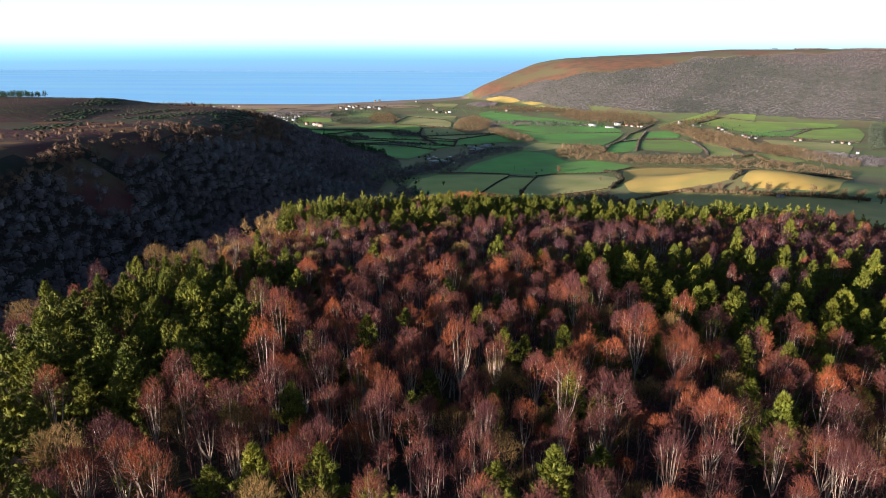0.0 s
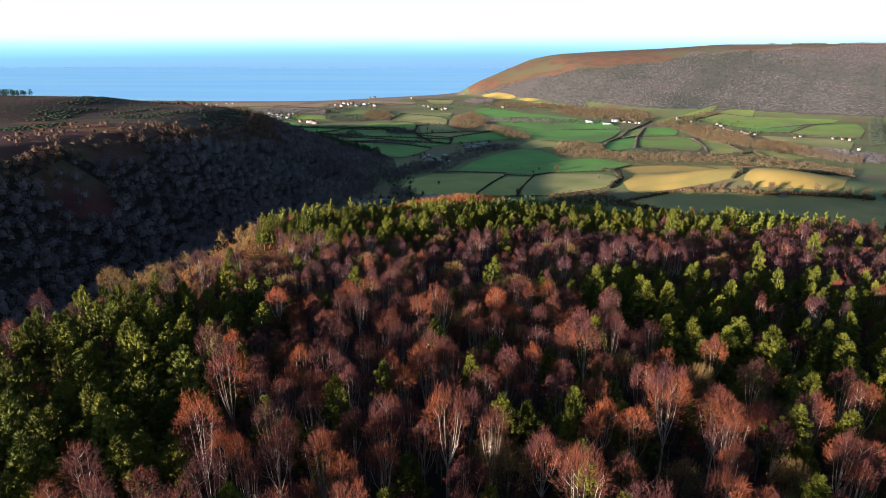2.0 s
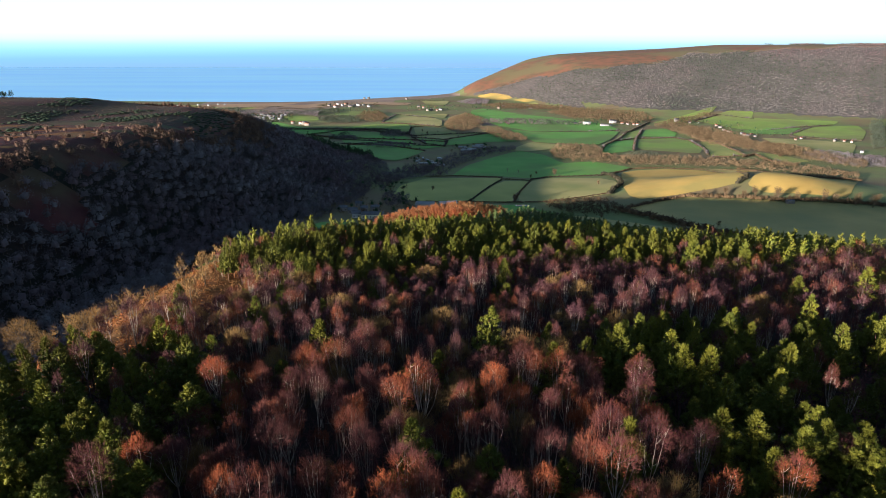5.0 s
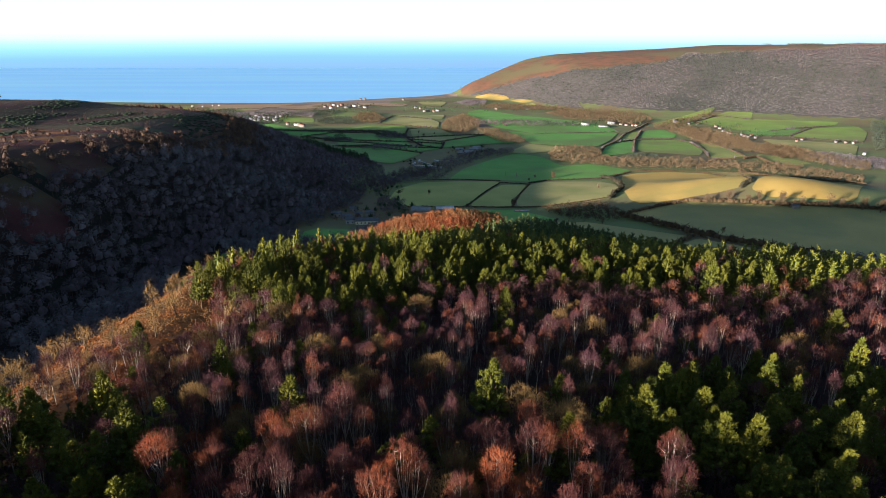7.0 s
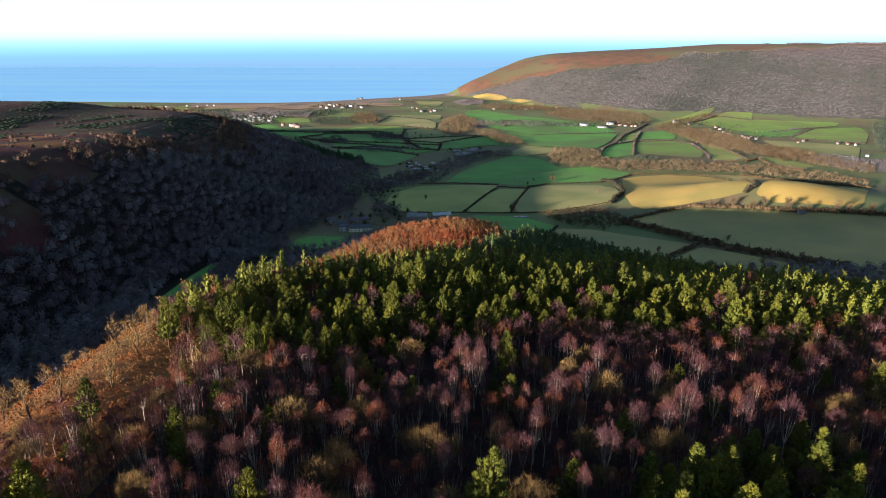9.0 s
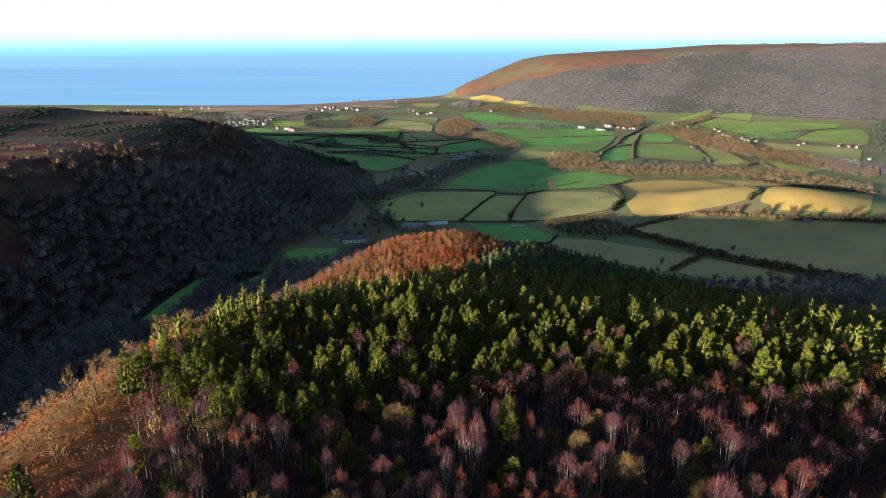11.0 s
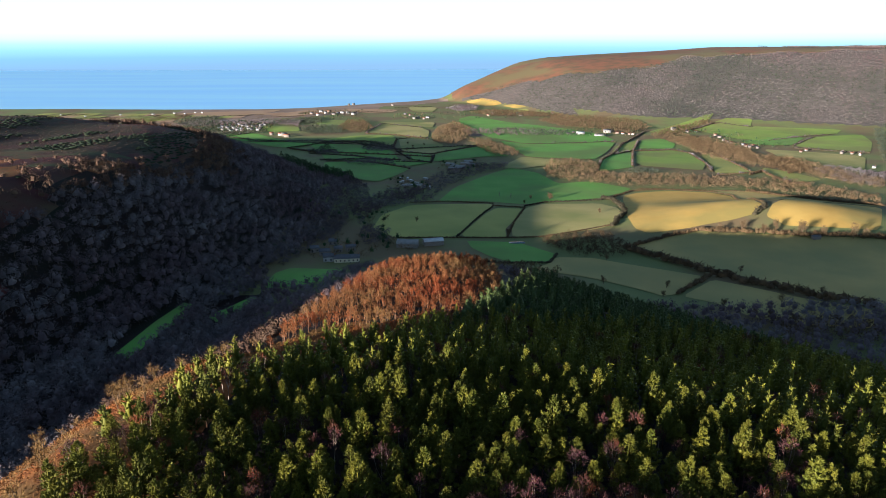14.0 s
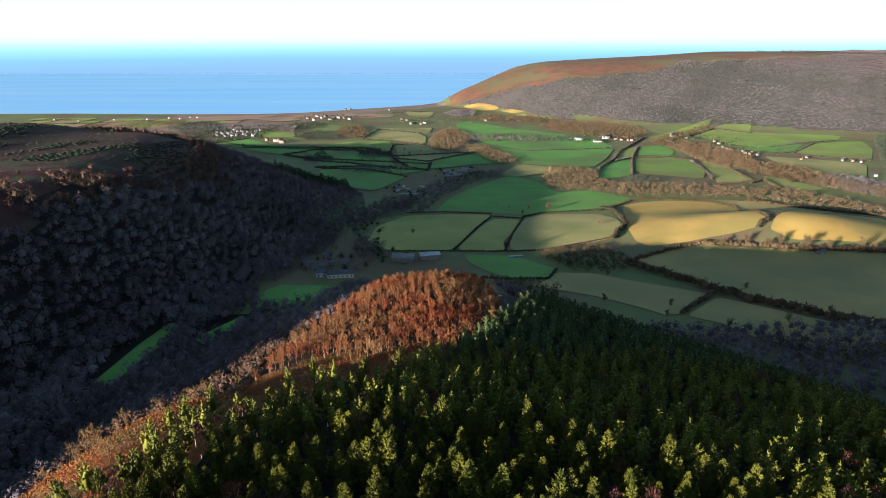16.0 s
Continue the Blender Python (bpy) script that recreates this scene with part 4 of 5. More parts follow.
field("green", (86, 1827), (128, 1917), (216, 1742), (329, 1596), (384, 1508), (394, 1418), (200, 1348), (132, 1441), (94, 1598))
field("green", (149, 1386), (199, 1342), (389, 1404), (326, 1247), (283, 1159), (174, 1182), (169, 1226))
field("lime", (364, 1326), (395, 1377), (448, 1435), (415, 1351), (388, 1293), (330, 1226))
field("green", (454, 1435), (500, 1449), (503, 1378), (475, 1319), (409, 1324))
field("green", (296, 1154), (337, 1234), (380, 1271), (346, 1157), (321, 1072), (257, 1033))
field("lime", (392, 1279), (467, 1298), (483, 1259), (450, 1110), (413, 1036), (333, 1094))
field("dull", (494, 1235), (528, 1255), (478, 1014), (417, 998), (450, 1091))
field("lime", (504, 1549), (585, 1629), (708, 1733), (739, 1749), (706, 1694), (573, 1546), (521, 1507))
field("lime", (701, 1659), (750, 1697), (802, 1675), (762, 1597), (708, 1620))
field("lime", (616, 1588), (691, 1642), (776, 1594), (931, 1524), (880, 1462), (770, 1439), (697, 1390), (647, 1431))
field("green", (635, 1382), (703, 1436), (788, 1419), (714, 1330), (667, 1333))
field("lime", (707, 1317), (805, 1417), (929, 1453), (876, 1340), (788, 1215), (747, 1250))
field("straw", (635, 1291), (684, 1249), (748, 1169), (622, 984), (594, 984), (600, 1046), (600, 1136))
field("dull", (517, 1065), (535, 1022), (545, 956), (503, 938), (484, 987))
field("ochre", (240, 855), (265, 874), (304, 886), (354, 872), (368, 845), (327, 713), (328, 697), (311, 681), (286, 674), (260, 672), (245, 669), (207, 667), (200, 684), (207, 735))
field("ochre", (338, 703), (445, 796), (492, 765), (407, 648), (373, 649), (326, 653), (317, 674))
field("umber", (350, 895), (413, 880), (456, 823), (507, 787), (496, 771), (450, 803), (340, 708), (371, 851))
field("umber", (184, 634), (214, 651), (250, 661), (274, 648), (326, 635), (394, 629), (470, 622), (470, 500), (330, 468), (298, 492), (266, 511), (239, 539), (216, 570), (200, 606))
field("umber", (111, 603), (139, 600), (161, 582), (192, 561), (211, 547), (175, 513), (164, 510), (151, 525), (126, 548), (86, 571), (101, 585))
field("umber", (212, 542), (232, 525), (259, 500), (289, 481), (268, 452), (225, 461), (205, 473), (195, 495), (177, 509))
field("green", (-163, 1146), (-96, 1147), (-21, 1070), (-42, 1002), (-62, 958), (-113, 999), (-148, 1056))
field("green", (-231, 1391), (-140, 1373), (-57, 1264), (-42, 1161), (-102, 1212), (-189, 1267))
field("green", (-186, 1252), (-111, 1202), (-23, 1135), (13, 1130), (-26, 1093), (-97, 1159), (-163, 1171))
field("green", (-41, 1246), (12, 1209), (9, 1136), (-23, 1150))
field("green", (19, 1214), (54, 1261), (121, 1328), (122, 1224), (147, 1193), (98, 1181), (15, 1135))
field("straw", (-54, 1421), (-31, 1431), (9, 1414), (41, 1310), (113, 1355), (14, 1220), (-41, 1259))
field("lime", (-218, 1445), (-148, 1496), (-69, 1488), (-59, 1406), (-60, 1329), (-122, 1412), (-178, 1409))
field("straw", (-134, 1539), (-110, 1723), (-11, 1644), (9, 1561), (6, 1430), (-70, 1498))
field("straw", (-112, 1747), (-41, 1761), (24, 1757), (16, 1643), (-67, 1708))
field("green", (-453, 1511), (-386, 1554), (-286, 1438), (-379, 1441))
field("lime", (-401, 1662), (-307, 1659), (-286, 1585), (-352, 1570))
field("green", (-364, 1428), (-283, 1424), (-211, 1401), (-256, 1348), (-305, 1372))
field("tan", (-443, 1947), (-361, 2105), (-258, 2102), (-185, 2066), (-305, 1973), (-389, 1917))
field("tan", (-262, 2135), (-85, 2096), (-98, 2022), (-179, 2001))
field("dull", (-810, 1826), (-705, 1934), (-582, 1940), (-618, 1862), (-720, 1786))
field("tan", (-722, 1984), (-681, 1876), (-519, 1940), (-454, 2040), (-440, 2110), (-551, 2053))
field("lime", (-287, 1777), (-234, 1808), (-159, 1795), (-204, 1693), (-251, 1649))
field("ochre", (135, 2337), (193, 2328), (235, 2272), (248, 2220), (201, 2209), (158, 2246))
field("ochre", (245, 2192), (279, 2177), (314, 2106), (280, 2112))
field("straw", (-62, 2197), (36, 2160), (18, 2013), (-41, 2048))
field("dull", (238, 2054), (303, 2088), (313, 2040), (253, 1973))
field("green", (-109, 532), (-108, 567), (-99, 579), (-54, 574), (-66, 536), (-88, 531))
field("green", (-130, 482), (-118, 504), (-111, 517), (-104, 505), (-113, 489), (-121, 472))
field("green", (-163, 422), (-162, 437), (-159, 476), (-153, 505), (-147, 504), (-142, 483), (-149, 453), (-152, 422))

hedge(1, (-24, 671), (33, 669), (84, 667), (112, 670), (187, 703))
hedge(1, (33, 673), (62, 757), (78, 799))
hedge(1, (79, 805), (112, 792))
hedge(1, (113, 792), (91, 720), (78, 667))
hedge(1, (-14, 826), (31, 830), (80, 817))
hedge(1.2, (113, 798), (139, 821), (205, 831), (225, 843))
hedge(2.5, (212, 843), (221, 831), (216, 780), (209, 743), (190, 710), (182, 693))
hedge(1.2, (227, 849), (262, 887), (306, 893))
hedge(1, (306, 893), (356, 878), (371, 851), (332, 723), (332, 705))
hedge(2.5, (330, 702), (320, 689), (308, 678))
hedge(1, (274, 901), (412, 876), (456, 823), (503, 781))
hedge(1.2, (113, 612), (102, 587), (71, 587), (50, 592))
hedge(3.4, (174, 623), (194, 591), (215, 557), (236, 533), (262, 505), (292, 486))
hedge(1.8, (212, 549), (175, 513))
hedge(2.0, (184, 634), (217, 653), (250, 662))
hedge(2.6, (250, 660), (326, 635), (395, 631), (430, 628))
hedge(1.7, (255, 1034), (289, 1141), (342, 1249), (395, 1377), (498, 1550))
hedge(1.5, (323, 1083), (385, 1279), (441, 1421))
hedge(1.3, (335, 1226), (387, 1286), (470, 1305), (483, 1259), (450, 1110), (423, 1026))
hedge(1.3, (-214, 1423), (-122, 1412), (-59, 1314))
hedge(1.3, (-49, 1255), (-60, 1329), (-58, 1427), (-31, 1438))
hedge(1.2, (-210, 1272), (-122, 1216), (-50, 1141), (13, 1125))
hedge(1.2, (-49, 1255), (-23, 1160), (11, 1126), (17, 1198))
hedge(1.2, (-46, 1257), (11, 1215), (55, 1267), (122, 1334))
hedge(1.3, (-161, 1158), (-96, 1147), (-21, 1070))
hedge(1.2, (-133, 1530), (-70, 1498), (6, 1421))
hedge(1.2, (-133, 1530), (-110, 1723), (-11, 1644))
hedge(1.3, (701, 1659), (762, 1590))
hedge(1.3, (707, 1317), (805, 1417))
hedge(1.2, (697, 1390), (793, 1427), (880, 1462))
hedge(1.3, (693, 1292), (739, 1238), (779, 1203))
hedge(1.3, (-440, 1489), (-386, 1554))
hedge(1.2, (-367, 1441), (-283, 1424), (-211, 1401), (-140, 1373))
hedge(1.2, (-255, 1341), (-189, 1267))
hedge(1.4, (205, 1599), (172, 1599), (154, 1519), (158, 1470))
hedge(0.9, (200, 1348), (392, 1411))
hedge(1.3, (608, 1570), (696, 1648), (567, 1529))
hedge(1.3, (415, 994), (475, 1010), (525, 1256))

grove("brown", (110, 660), (132, 669), (163, 674), (178, 639), (179, 610), (162, 600), (127, 605), (111, 626))
grove("lit", (179, 1047), (209, 1139), (250, 1140), (275, 1112), (256, 1024), (294, 986), (359, 992), (408, 961), (488, 939), (536, 827), (507, 787), (460, 829), (416, 886), (276, 908), (193, 956), (173, 991))
grove("dark", (-70, 766), (-40, 845), (-2, 912), (13, 995), (74, 1100), (128, 1112), (133, 1077), (86, 1027), (34, 927), (5, 820), (-32, 806), (-52, 753))
grove("lit", (83, 1401), (126, 1385), (161, 1260), (167, 1195), (117, 1181))
grove("lit", (9, 1390), (29, 1611), (74, 1767), (107, 1602), (96, 1440), (57, 1331), (20, 1353))
grove("lit", (-206, 1610), (-201, 1781), (-158, 1782), (-121, 1608), (-146, 1531))
grove("lit", (558, 1416), (595, 1320), (582, 1209), (617, 1134), (602, 997), (613, 935), (575, 881), (537, 956), (541, 1032), (505, 1077), (533, 1255), (526, 1364))
grove("lit", (488, 1450), (569, 1504), (569, 1414), (497, 1219), (504, 1365))
grove("lit", (293, 1770), (390, 1886), (537, 1712), (525, 1592), (452, 1525), (333, 1615))
grove("dark", (-162, 385), (-160, 416), (-141, 421), (-130, 453), (-114, 472), (-99, 513), (-90, 457), (-116, 432), (-135, 393), (-146, 371))
grove("brown", (205, 473), (237, 464), (275, 462), (252, 429), (209, 443))
grove("lit", (50, 592), (87, 579), (107, 554), (96, 540), (59, 560))
grove("green", (-214, 1294), (-195, 1371), (-161, 1283), (-182, 1228))
grove("green", (-284, 1611), (-258, 1690), (-198, 1649), (-185, 1527), (-256, 1525))
grove("green", (-127, 1350), (-99, 1388), (-60, 1329), (-62, 1284), (-110, 1300))
grove("green", (-648, 1769), (-651, 1880), (-575, 1900), (-500, 1690), (-470, 1580), (-512, 1560))
grove("green", (-393, 1768), (-340, 1824), (-290, 1884), (-258, 1720), (-358, 1690))
grove("dark", (-75, 761), (-66, 841), (-38, 900), (-2, 905), (-10, 850), (-40, 800), (-55, 753), (-58, 711))
grove("dark", (-112, 625), (-87, 656), (-74, 711), (-75, 760), (-100, 760), (-117, 664))
grove("dark", (-149, 522), (-146, 550), (-128, 600), (-112, 584), (-114, 519))
grove("dark", (-130, 600), (-126, 640), (-100, 690), (-90, 640), (-104, 585))
grove("dark", (-155, 503), (-135, 524), (-128, 484), (-135, 450))
grove("dark", (-116, 1022), (-75, 934), (-60, 834), (-71, 751), (-77, 692), (-79, 656), (-95, 662), (-101, 744), (-102, 848))
grove("dark", (-55, 720), (-30, 690), (-26, 650), (-44, 640), (-56, 664))

grove("dark", (-615, 1703), (-590, 1800), (-503, 1782), (-419, 1820), (-317, 1785), (-305, 1652), (-365, 1690), (-469, 1700), (-517, 1640))
grove("dark", (-620, 1560), (-600, 1640), (-510, 1610), (-500, 1550), (-560, 1500))
grove("green", (-511, 1524), (-462, 1487), (-406, 1539), (-357, 1539), (-380, 1580), (-438, 1564))
grove("green", (-281, 1544), (-293, 1640), (-266, 1622), (-247, 1534))
grove("dark", (-202, 1259), (-196, 1317), (-161, 1288), (-152, 1226))
grove("dark", (-115, 1291), (-106, 1350), (-60, 1335), (-52, 1277), (-86, 1255))
grove("dark", (-134, 1133), (-100, 1165), (-60, 1160), (-48, 1114), (-91, 1100))
grove("lit", (522, 1426), (567, 1466), (614, 1385), (604, 1272), (545, 1128), (498, 1117), (486, 1193), (507, 1330))
grove("brown", (545, 1128), (592, 1182), (604, 1111), (562, 1011), (519, 993), (519, 1054))
grove("dark", (571, 1026), (619, 1062), (660, 1000), (700, 960), (640, 900), (580, 889), (556, 939))
grove("lit", (489, 1486), (584, 1609), (694, 1680), (692, 1644), (564, 1521), (486, 1442))
grove("lit", (126, 1990), (190, 2060), (300, 2010), (390, 1900), (350, 1840), (260, 1880), (180, 1900))
grove("dark", (60, 2120), (110, 2230), (170, 2200), (150, 2060), (100, 2020))
grove("green", (992, 1509), (1045, 1545), (760, 1102), (732, 1103))
grove("green", (289, 1021), (326, 1061), (341, 1019), (315, 975), (288, 980))
hedge(2.2, (404, 880), (433, 845), (466, 806), (505, 781))
hedge(1.8, (463, 993), (496, 1025), (488, 987), (485, 931), (503, 912))
hedge(1.5, (-452, 1508), (-358, 1452), (-274, 1435), (-215, 1427), (-120, 1394))
hedge(1.5, (-266, 1346), (-210, 1398), (-168, 1419), (-47, 1283), (25, 1299), (111, 1324))
hedge(1.5, (-259, 1338), (-192, 1286), (-105, 1238), (14, 1182))
hedge(1.8, (-172, 1170), (-98, 1171), (-41, 1153))

# trees that stand in the far hedges
spots = np.concatenate(HEDGE_TREES)
spread_out("hedgerow_trees", [dome(350 + s, 34, 6.0, 3.0, 1.4, 0.42, (0.3, 0.5), 0.4) for s in range(5)], spots, [M["oak_bark"], M["far_twig"]], "leafless trees standing in the far hedges", "trees", rng, (0.6, 1.2))

# narrow fields and dykes of the coastal flats
for n in range(26):
    x0 = -1080 + 42 * n + float(rng.uniform(-8, 8))
    shore = float(coast(x0))
    for y0, y1 in ((shore - 235, shore - 178), (shore - 300, shore - 240), (shore - 380, shore - 306)):
        if rng.random() < 0.72 and not any(inside(c, np.array([x0 + 18.0]), np.array([(y0 + y1) / 2]))[0] for c in FLATS):
            field(("dull", "tan", "tan", "tan", "straw")[int(rng.integers(0, 5))], (x0, y0), (x0 + 38, y0 + 14), (x0 + 38, y1 + 14), (x0, y1))
for n in range(9):
    x0 = -1060 + 120 * n
    y0 = float(coast(x0)) - 238 - 62 * (n % 2)
    hedge(1.2, (x0, y0), (x0 + 60, y0 + 18), (x0 + 118, y0 + 40))

# the line of surf along the shore
us = np.arange(-2400, 420, 12.0)
shore = coast(us)
wash = 5 + 4 * soft_noise(us, us * 0, 60, 1.0)
v = np.concatenate([np.c_[us, shore + 2 - wash, 0 * us + 0.12], np.c_[us, shore + 2 + wash, 0 * us + 0.12]])
k = np.arange(len(us) - 1)
surf = new("surf", mesh_of("surf", v, np.c_[k, k + 1, k + 1 + len(us), k + len(us)], [M["surf"]]))
tagged(surf, "thin white line of surf along the shingle", "surf", kind="structure")


# ---- houses, barns and caravans ----
def box(x0, x1, y0, y1, z0, z1):
    v = np.array([(x, y, z) for z in (z0, z1) for y in (y0, y1) for x in (x0, x1)], float)
    f = np.array([(0, 2, 3), (0, 3, 1), (4, 5, 7), (4, 7, 6), (0, 1, 5), (0, 5, 4), (2, 6, 7), (2, 7, 3), (0, 4, 6), (0, 6, 2), (1, 3, 7), (1, 7, 5)])
    return v, f


def gabled(l, w, h, pitch):
    """Walls with two gables, as one closed body."""
    x, y, t = l / 2, w / 2, h + w / 2 * pitch
    v = np.array([(-x, -y, -1), (x, -y, -1), (x, y, -1), (-x, y, -1), (-x, -y, h), (x, -y, h), (x, y, h), (-x, y, h), (-x, 0, t), (x, 0, t)], float)
    f = np.array([(0, 1, 5), (0, 5, 4), (2, 3, 7), (2, 7, 6), (1, 2, 6), (1, 6, 5), (5, 6, 9), (3, 0, 4), (3, 4, 7), (7, 4, 8), (4, 5, 9), (4, 9, 8), (6, 7, 8), (6, 8, 9)])
    return v, f


def pitched(l, w, h, pitch, over=0.35, thick=0.22):
    """Two roof slabs with eaves."""
    bits = []
    for s in (-1, 1):
        y, zt, ze = s * (w / 2 + over), h + w / 2 * pitch + 0.05, h - over * pitch + 0.05
        x = l / 2 + over
        v = np.array([(-x, 0, zt), (x, 0, zt), (x, y, ze), (-x, y, ze)], float)
        v = np.concatenate([v, v + [0, 0, thick]])
        bits.append((v, np.array([(0, 1, 2), (0, 2, 3), (4, 6, 5), (4, 7, 6), (0, 4, 5), (0, 5, 1), (1, 5, 6), (1, 6, 2), (2, 6, 7), (2, 7, 3), (3, 7, 4), (3, 4, 0)])))
    return joined(bits)


def house(name, x, y, turn, l, w, h, wall, roof, label, category, pitch=0.8, chimneys=1, rows=0, group=""):
    ob = tagged(new(name), label, category, group)
    ob.matrix_world = pose(x, y, float(height(x, y)) + 0.2, 0, 0, turn)
    body = part("wall", mesh_of("wall", *gabled(l, w, h, pitch), [M[wall]]), ob)
    part("roof", mesh_of("roof", *pitched(l, w, h, pitch), [M[roof]]), ob)
    top = h + w / 2 * pitch
    for k in range(chimneys):
        cx = (l / 2 - 0.6) * (1 if k == 0 else -1)
        part("chimney", mesh_of("chimney", *box(cx - 0.4, cx + 0.4, -0.35, 0.35, top - 0.8, top + 1.1), [M["brick"]]), ob)
    for r in range(rows):
        n = max(2, int(l / 3))
        for k in range(n):
            wx = -l / 2 + l * (k + 0.5) / n
            for side in (-1, 1):
                yy = side * w / 2
                part("window", mesh_of("window", *box(wx - 0.5, wx + 0.5, yy - 0.05, yy + 0.05, 0.9 + 2.6 * r, 2.2 + 2.6 * r), [M["pane"]]), body)
    return ob


def village(spots, size, wall, roof, label, group, rows=0, category="house", name="house", spin=40):
    for x, y in spots:
        l = size * rng.uniform(0.8, 1.35)
        house(name, x, y, rng.uniform(-spin, spin), l, size * 0.62, size * rng.uniform(0.42, 0.55), wall[int(rng.integers(0, len(wall)))], roof[int(rng.integers(0, len(roof)))], label, category, rows=rows, group=group)


village([(-487, 1658), (-484, 1680), (-457, 1616), (-458, 1646), (-455, 1666), (-454, 1687), (-439, 1664), (-434, 1675), (-428, 1685), (-412, 1652), (-399, 1632), (-386, 1614), (-384, 1588), (-428, 1615), (-433, 1597), (-404, 1606), (-446, 1589), (-397, 1672), (-480, 1617), (-395, 1693), (-470, 1640), (-441, 1630), (-420, 1640), (-468, 1600), (-415, 1620), (-445, 1610), (-425, 1600), (-405, 1660), (-470, 1670), (-392, 1650)], 7.2, ["render_white", "render_white", "stone"], ["slate", "slate", "pale_roof"], "white village house with a slate roof", "houses of the village")
village([(-312, 2036), (-291, 1988), (-285, 2020), (-263, 1957), (-253, 1972), (-245, 2003), (-306, 1943), (-226, 1987), (-207, 1956), (-329, 1974), (-308, 1513), (-318, 1520), (-299, 1497), (-339, 1529)], 9, ["render_white", "stone"], ["slate", "tile_roof"], "pale house among trees near the shore", "houses near the shore")
village([(-59, 1949), (-45, 1921), (-21, 1848), (-5, 1836), (5, 1862), (-31, 1841), (-110, 2235), (-256, 2257), (-243, 2276), (249, 1942), (263, 1957), (266, 1912), (287, 1927), (302, 1941), (362, 1946), (175, 1915), (192, 1959)], 7.5, ["render_white", "stone"], ["slate", "tile_roof"], "small house at the foot of the headland", "houses under the headland")
village([(628, 1481), (623, 1450), (613, 1408), (611, 1386), (612, 1372), (625, 1348), (621, 1330), (625, 1322), (637, 1333), (632, 1306), (607, 1535), (588, 1536), (315, 1512), (330, 1530), (427, 1525), (437, 1518), (449, 1509), (457, 1509)], 5.6, ["render_white", "stone", "stone"], ["slate", "tile_roof"], "cottage of the hamlet under the ridge", "houses of the hamlet")
village([(675, 1236), (695, 1254), (733, 1210), (746, 1202), (751, 1188), (683, 1054)], 5.4, ["stone", "stone", "render_white"], ["slate", "tile_roof"], "farmhouse beside the green fields", "farmhouses")
village([(-850, 1923), (-768, 1943), (-720, 1974), (-686, 1963), (-667, 1993), (-648, 1994), (-1006, 1911), (-924, 1879)], 5.5, ["render_white"], ["pale_roof"], "small white house on the shingle shore", "houses on the shore")
house("hotel", 378, 1484, 4, 24, 7, 3.6, "render_white", "slate", "long white hotel of two storeys under the ridge", "hotel", 0.5, 2, 2)
house("hotel", 409, 1542, -6, 16, 8, 5, "render_white", "slate", "white hotel wing on the slope behind", "hotel", 0.6, 2, 2)
house("terrace", 340, 1505, 3, 18, 7, 4.5, "render_white", "pale_roof", "white terrace beside the hotel", "terrace", 0.6, 2, 1)
house("church", 567, 1564, 20, 11, 6, 5, "render_white", "slate", "white church at the wood's edge", "church", 1.0, 0, 1)
village([(-79, 618), (-77, 651), (-69, 626), (-89, 627), (-59, 630)], 7.5, ["stone"], ["slate"], "stone cottage in the shade of the hill", "cottages by the stream", 1, "cottage", "cottage")
house("terrace", -58, 597, 6, 20, 6, 3.4, "render_cream", "slate", "cream-washed terrace with a slate roof by the meadow", "terrace", 0.8, 2, 1)
house("cottage", -73, 599, 8, 8, 6, 4, "render_white", "slate", "white cottage beside the meadow", "cottage", 0.8, 1, 1)
house("barn", -11, 642, -8, 18, 12, 4, "stone", "grey_sheet", "large farm barn with a grey sheet roof", "barn", 0.4, 0, 0)
house("barn", 11, 648, 12, 17, 10, 4, "stone", "pale_roof", "open-sided farm shed with a pale sheet roof", "barn", 0.3, 0, 0)
for x, y in [(41, 1099), (47, 1080), (52, 1061), (57, 1073), (64, 1106), (71, 1122), (74, 1095), (43, 1060)]:
    house("shed", x, y, rng.uniform(-30, 30), rng.uniform(9, 15), 7, 3.2, "stone", "grey_sheet", "grey-roofed shed among trees", "shed", 0.4, 0, 0, "sheds in the trees")
house("shed", 338, 629, 5, 7, 4, 2.4, "stone", "slate", "small dark field shed in the hedge", "shed", 0.5, 0, 0)


def caravan(x, y, turn, l):
    ob = tagged(new("caravan"), "static caravan with pale sides parked on grass", "caravan", "caravans of the park")
    ob.matrix_world = pose(x, y, float(height(x, y)), 0, 0, turn)
    body = bmesh.new()
    bmesh.ops.create_cube(body, size=1)
    bmesh.ops.scale(body, vec=(l, 3.0, 2.3), verts=body.verts)
    bmesh.ops.translate(body, vec=(0, 0, 1.75), verts=body.verts)
    bmesh.ops.bevel(body, geom=body.edges[:], offset=0.2, segments=2, affect="EDGES")
    me = bpy.data.meshes.new("body")
    body.to_mesh(me), body.free()
    me.materials.append(M["render_white"])
    b = part("body", me, ob)
    part("roof", mesh_of("roof", *box(-l / 2 + 0.1, l / 2 - 0.1, -1.35, 1.35, 2.85, 3.0), [M["pale_roof"]]), ob)
    part("skirt", mesh_of("skirt", *box(-l / 2 + 0.3, l / 2 - 0.3, -1.2, 1.2, -0.3, 0.75), [M["stone"]]), ob)
    for k in range(3):
        part("window", mesh_of("window", *box(-l / 3 + k * l / 3 - 0.7, -l / 3 + k * l / 3 + 0.7, -1.56, 1.56, 1.5, 2.3), [M["pane"]]), b)


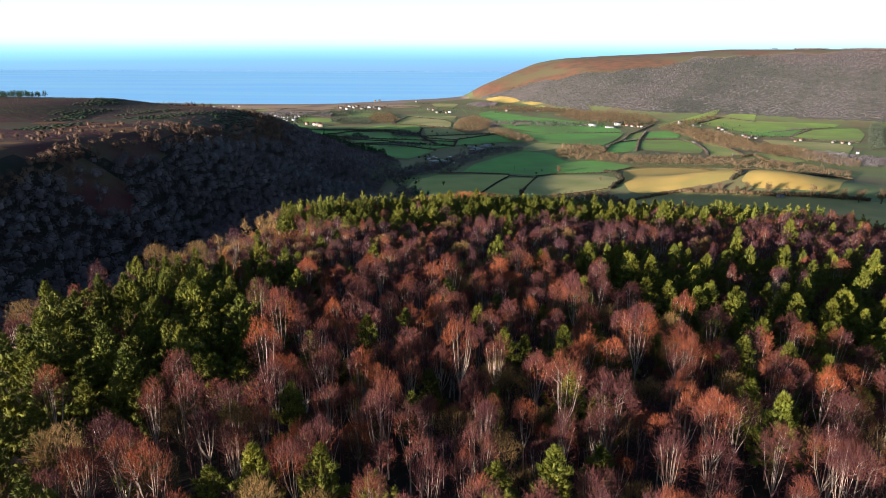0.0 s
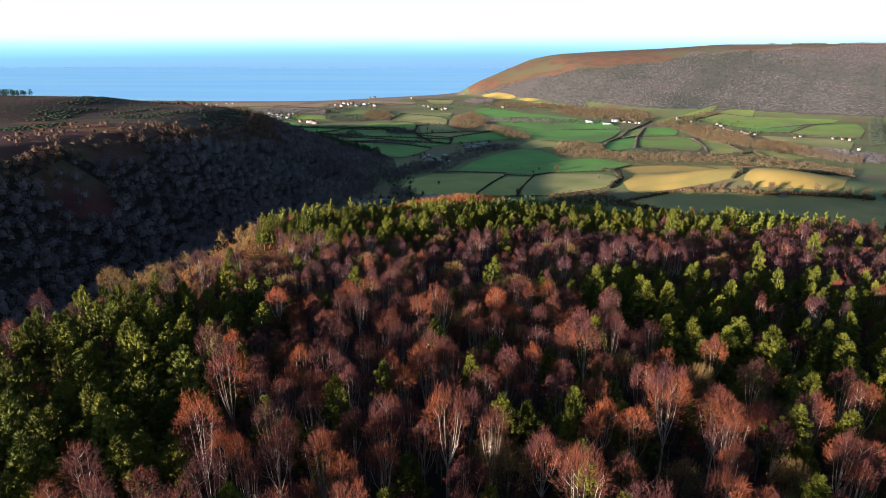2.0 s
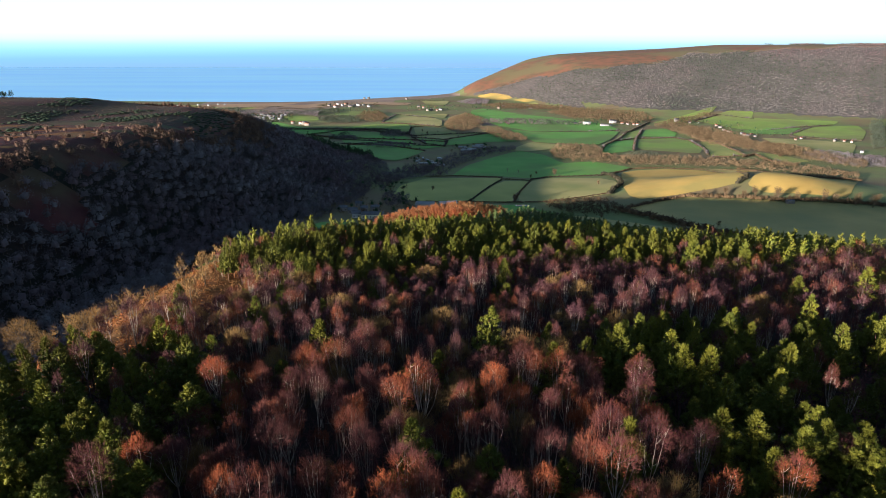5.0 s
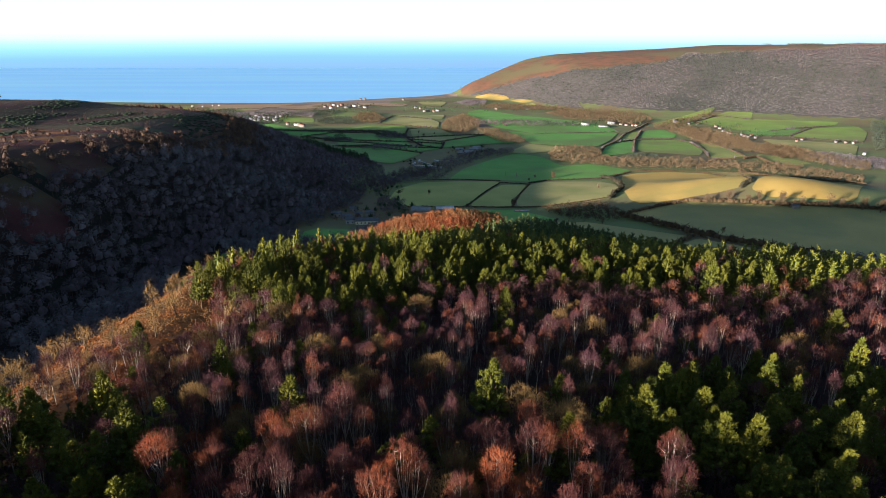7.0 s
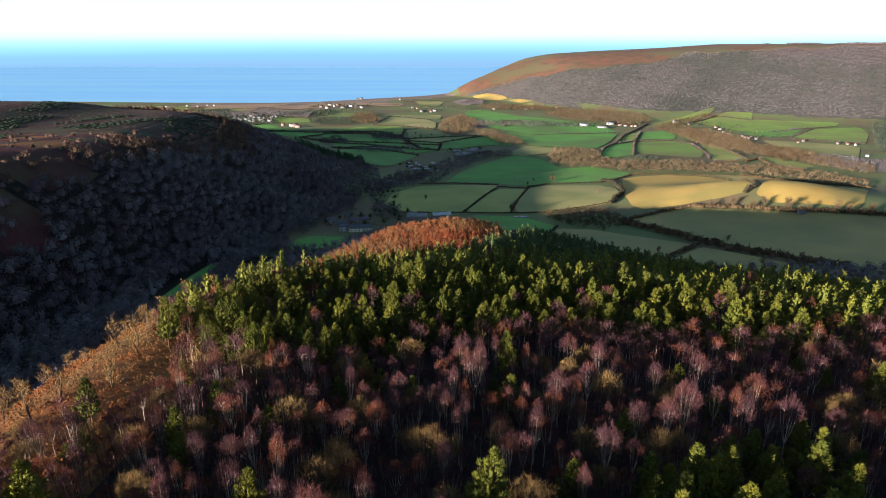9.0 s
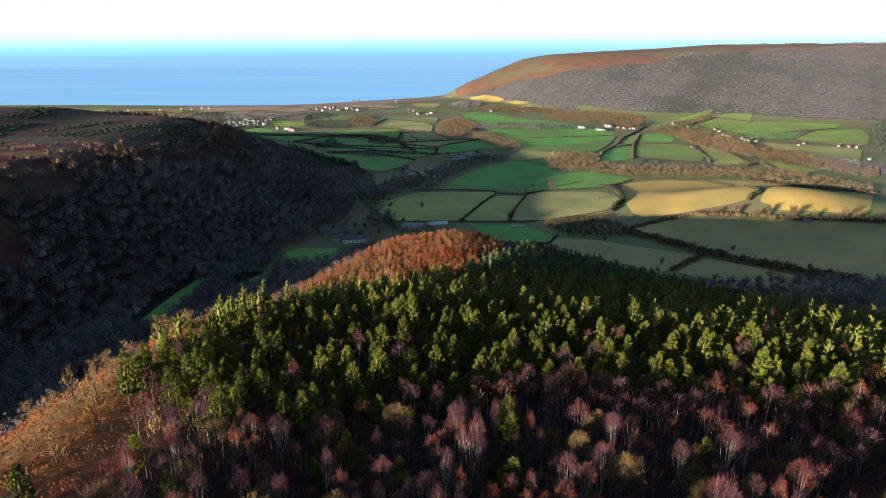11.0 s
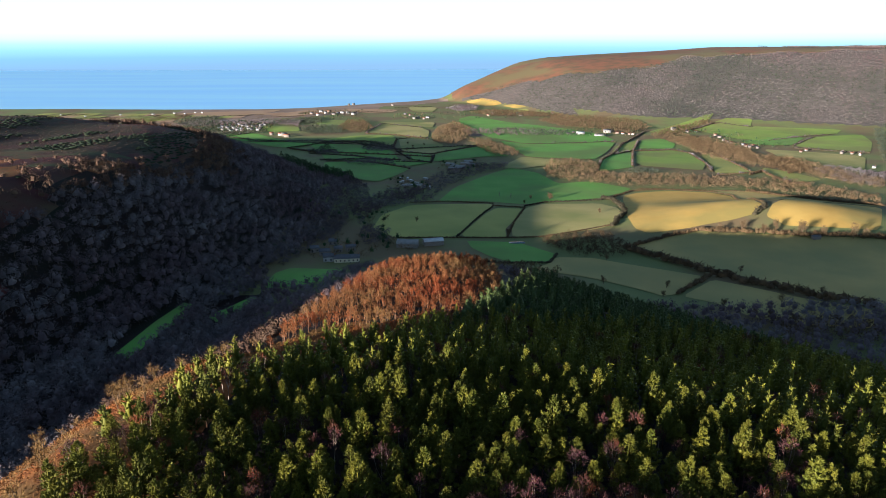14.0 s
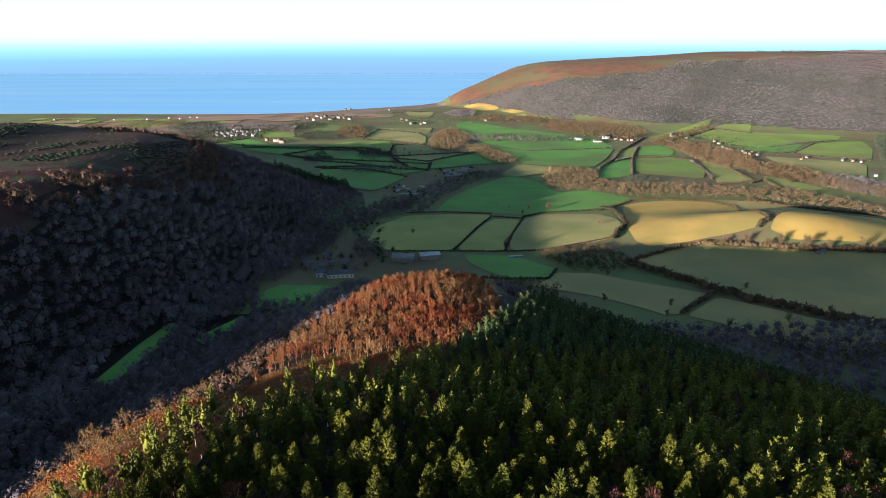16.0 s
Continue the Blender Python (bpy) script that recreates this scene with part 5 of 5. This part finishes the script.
for n, (x, y) in enumerate([(-32, 981), (-29, 952), (-22, 979), (-16, 961), (-10, 944), (-6, 928), (1, 915), (9, 912), (3, 978), (-17, 928), (-24, 929)]):
    caravan(x, y, 15 + 37 * (n % 5), 8 + n % 3)

# ---- trees among the houses ----
def orchard(x0, x1, y0, y1, n):
    p = np.c_[rng.uniform(x0, x1, n), rng.uniform(y0, y1, n)]
    dark = rng.random(n) < 0.4
    spread_out("village_trees", [dome(340 + s, 30, 6.5, 3.8, 1.5, 0.5, False, 0.3) for s in range(4)], p[~dark], [M["oak_bark"], M["grove"]], "leafless garden trees among the houses", "trees", rng)
    spread_out("village_evergreens", [dome(345 + s, 30, 8, 3.4, 1.5, 0.4) for s in range(4)], p[dark], [M["oak_bark"], M["fir"]], "dark evergreen trees among the houses", "trees", rng)


orchard(-580, -360, 1560, 1800, 190)
orchard(-350, -190, 1930, 2070, 70)
orchard(-90, 360, 1830, 2010, 130)
orchard(300, 480, 1470, 1580, 60)
orchard(560, 690, 1290, 1560, 60)
orchard(-120, -30, 604, 780, 90)
orchard(-56, -8, 620, 668, 24)
orchard(20, 90, 1040, 1140, 34)
orchard(-45, 15, 900, 1000, 22)
orchard(-560, -370, 1585, 1700, 120)
orchard(-340, -160, 1800, 1900, 60)

# ---- single trees in the fields ----
lone = [bare(400 + s, 8.5, 4.0, 3, 700, 0.2, 0.22, 1.4, 0.10, 0.8) for s in range(5)]
set_out("field_tree", lone, [(-5, 729), (80, 678), (116, 816), (149, 839), (197, 956), (238, 498), (172, 525), (149, 593), (196, 490), (239, 557), (273, 511), (185, 754), (-32, 1268), (-23, 1313), (-116, 1355), (-105, 1245), (-88, 1221), (-34, 1349), (-1, 1331), (127, 844), (150, 838), (164, 509), (131, 536)], [M["oak_bark"], M["grove"]], "leafless tree standing alone in a field", "tree", "field trees", ("trunk", "spray"), rng, (0.75, 1.05))
row = [(264 + 17 * k + float(rng.uniform(-5, 5)), 652 - 3.4 * k + float(rng.uniform(-4, 4))) for k in range(14)]
set_out("hedgerow_oak", lone, row, [M["oak_bark"], M["grove"]], "sunlit leafless oak in the hedgerow", "oak tree", "oaks of the hedgerow", ("trunk", "spray"), rng, (1.1, 1.55))
set_out("dead_tree", [bare(420, 8, 2.6, 2, 30, 0.3, 0.24, 1.2, 0.08)], [(104, 847), (92, 858)], [M["birch_bark"], M["oak_bark"]], "bleached dead tree in the green field", "dead tree", "", ("trunk", "spray"), rng)

a = np.linspace(0, 2 * np.pi, 28, endpoint=False)
pv = np.c_[85 + (7 + np.sin(a * 2)) * np.cos(a), 650 + 3.2 * np.sin(a), 0 * a]
pv[:, 2] = float(height(85, 650)) + 0.75
pond = new("pond", mesh_of("pond", np.r_[pv, pv - [0, 0, 0.8]], [(0, k, k + 1) for k in range(1, 27)] + [(k, (k + 1) % 28 + 28, (k + 1) % 28) for k in range(28)] + [(k, k + 28, (k + 1) % 28 + 28) for k in range(28)], [M["pond"]]))
tagged(pond, "small pale pond in a grass field", "pond")
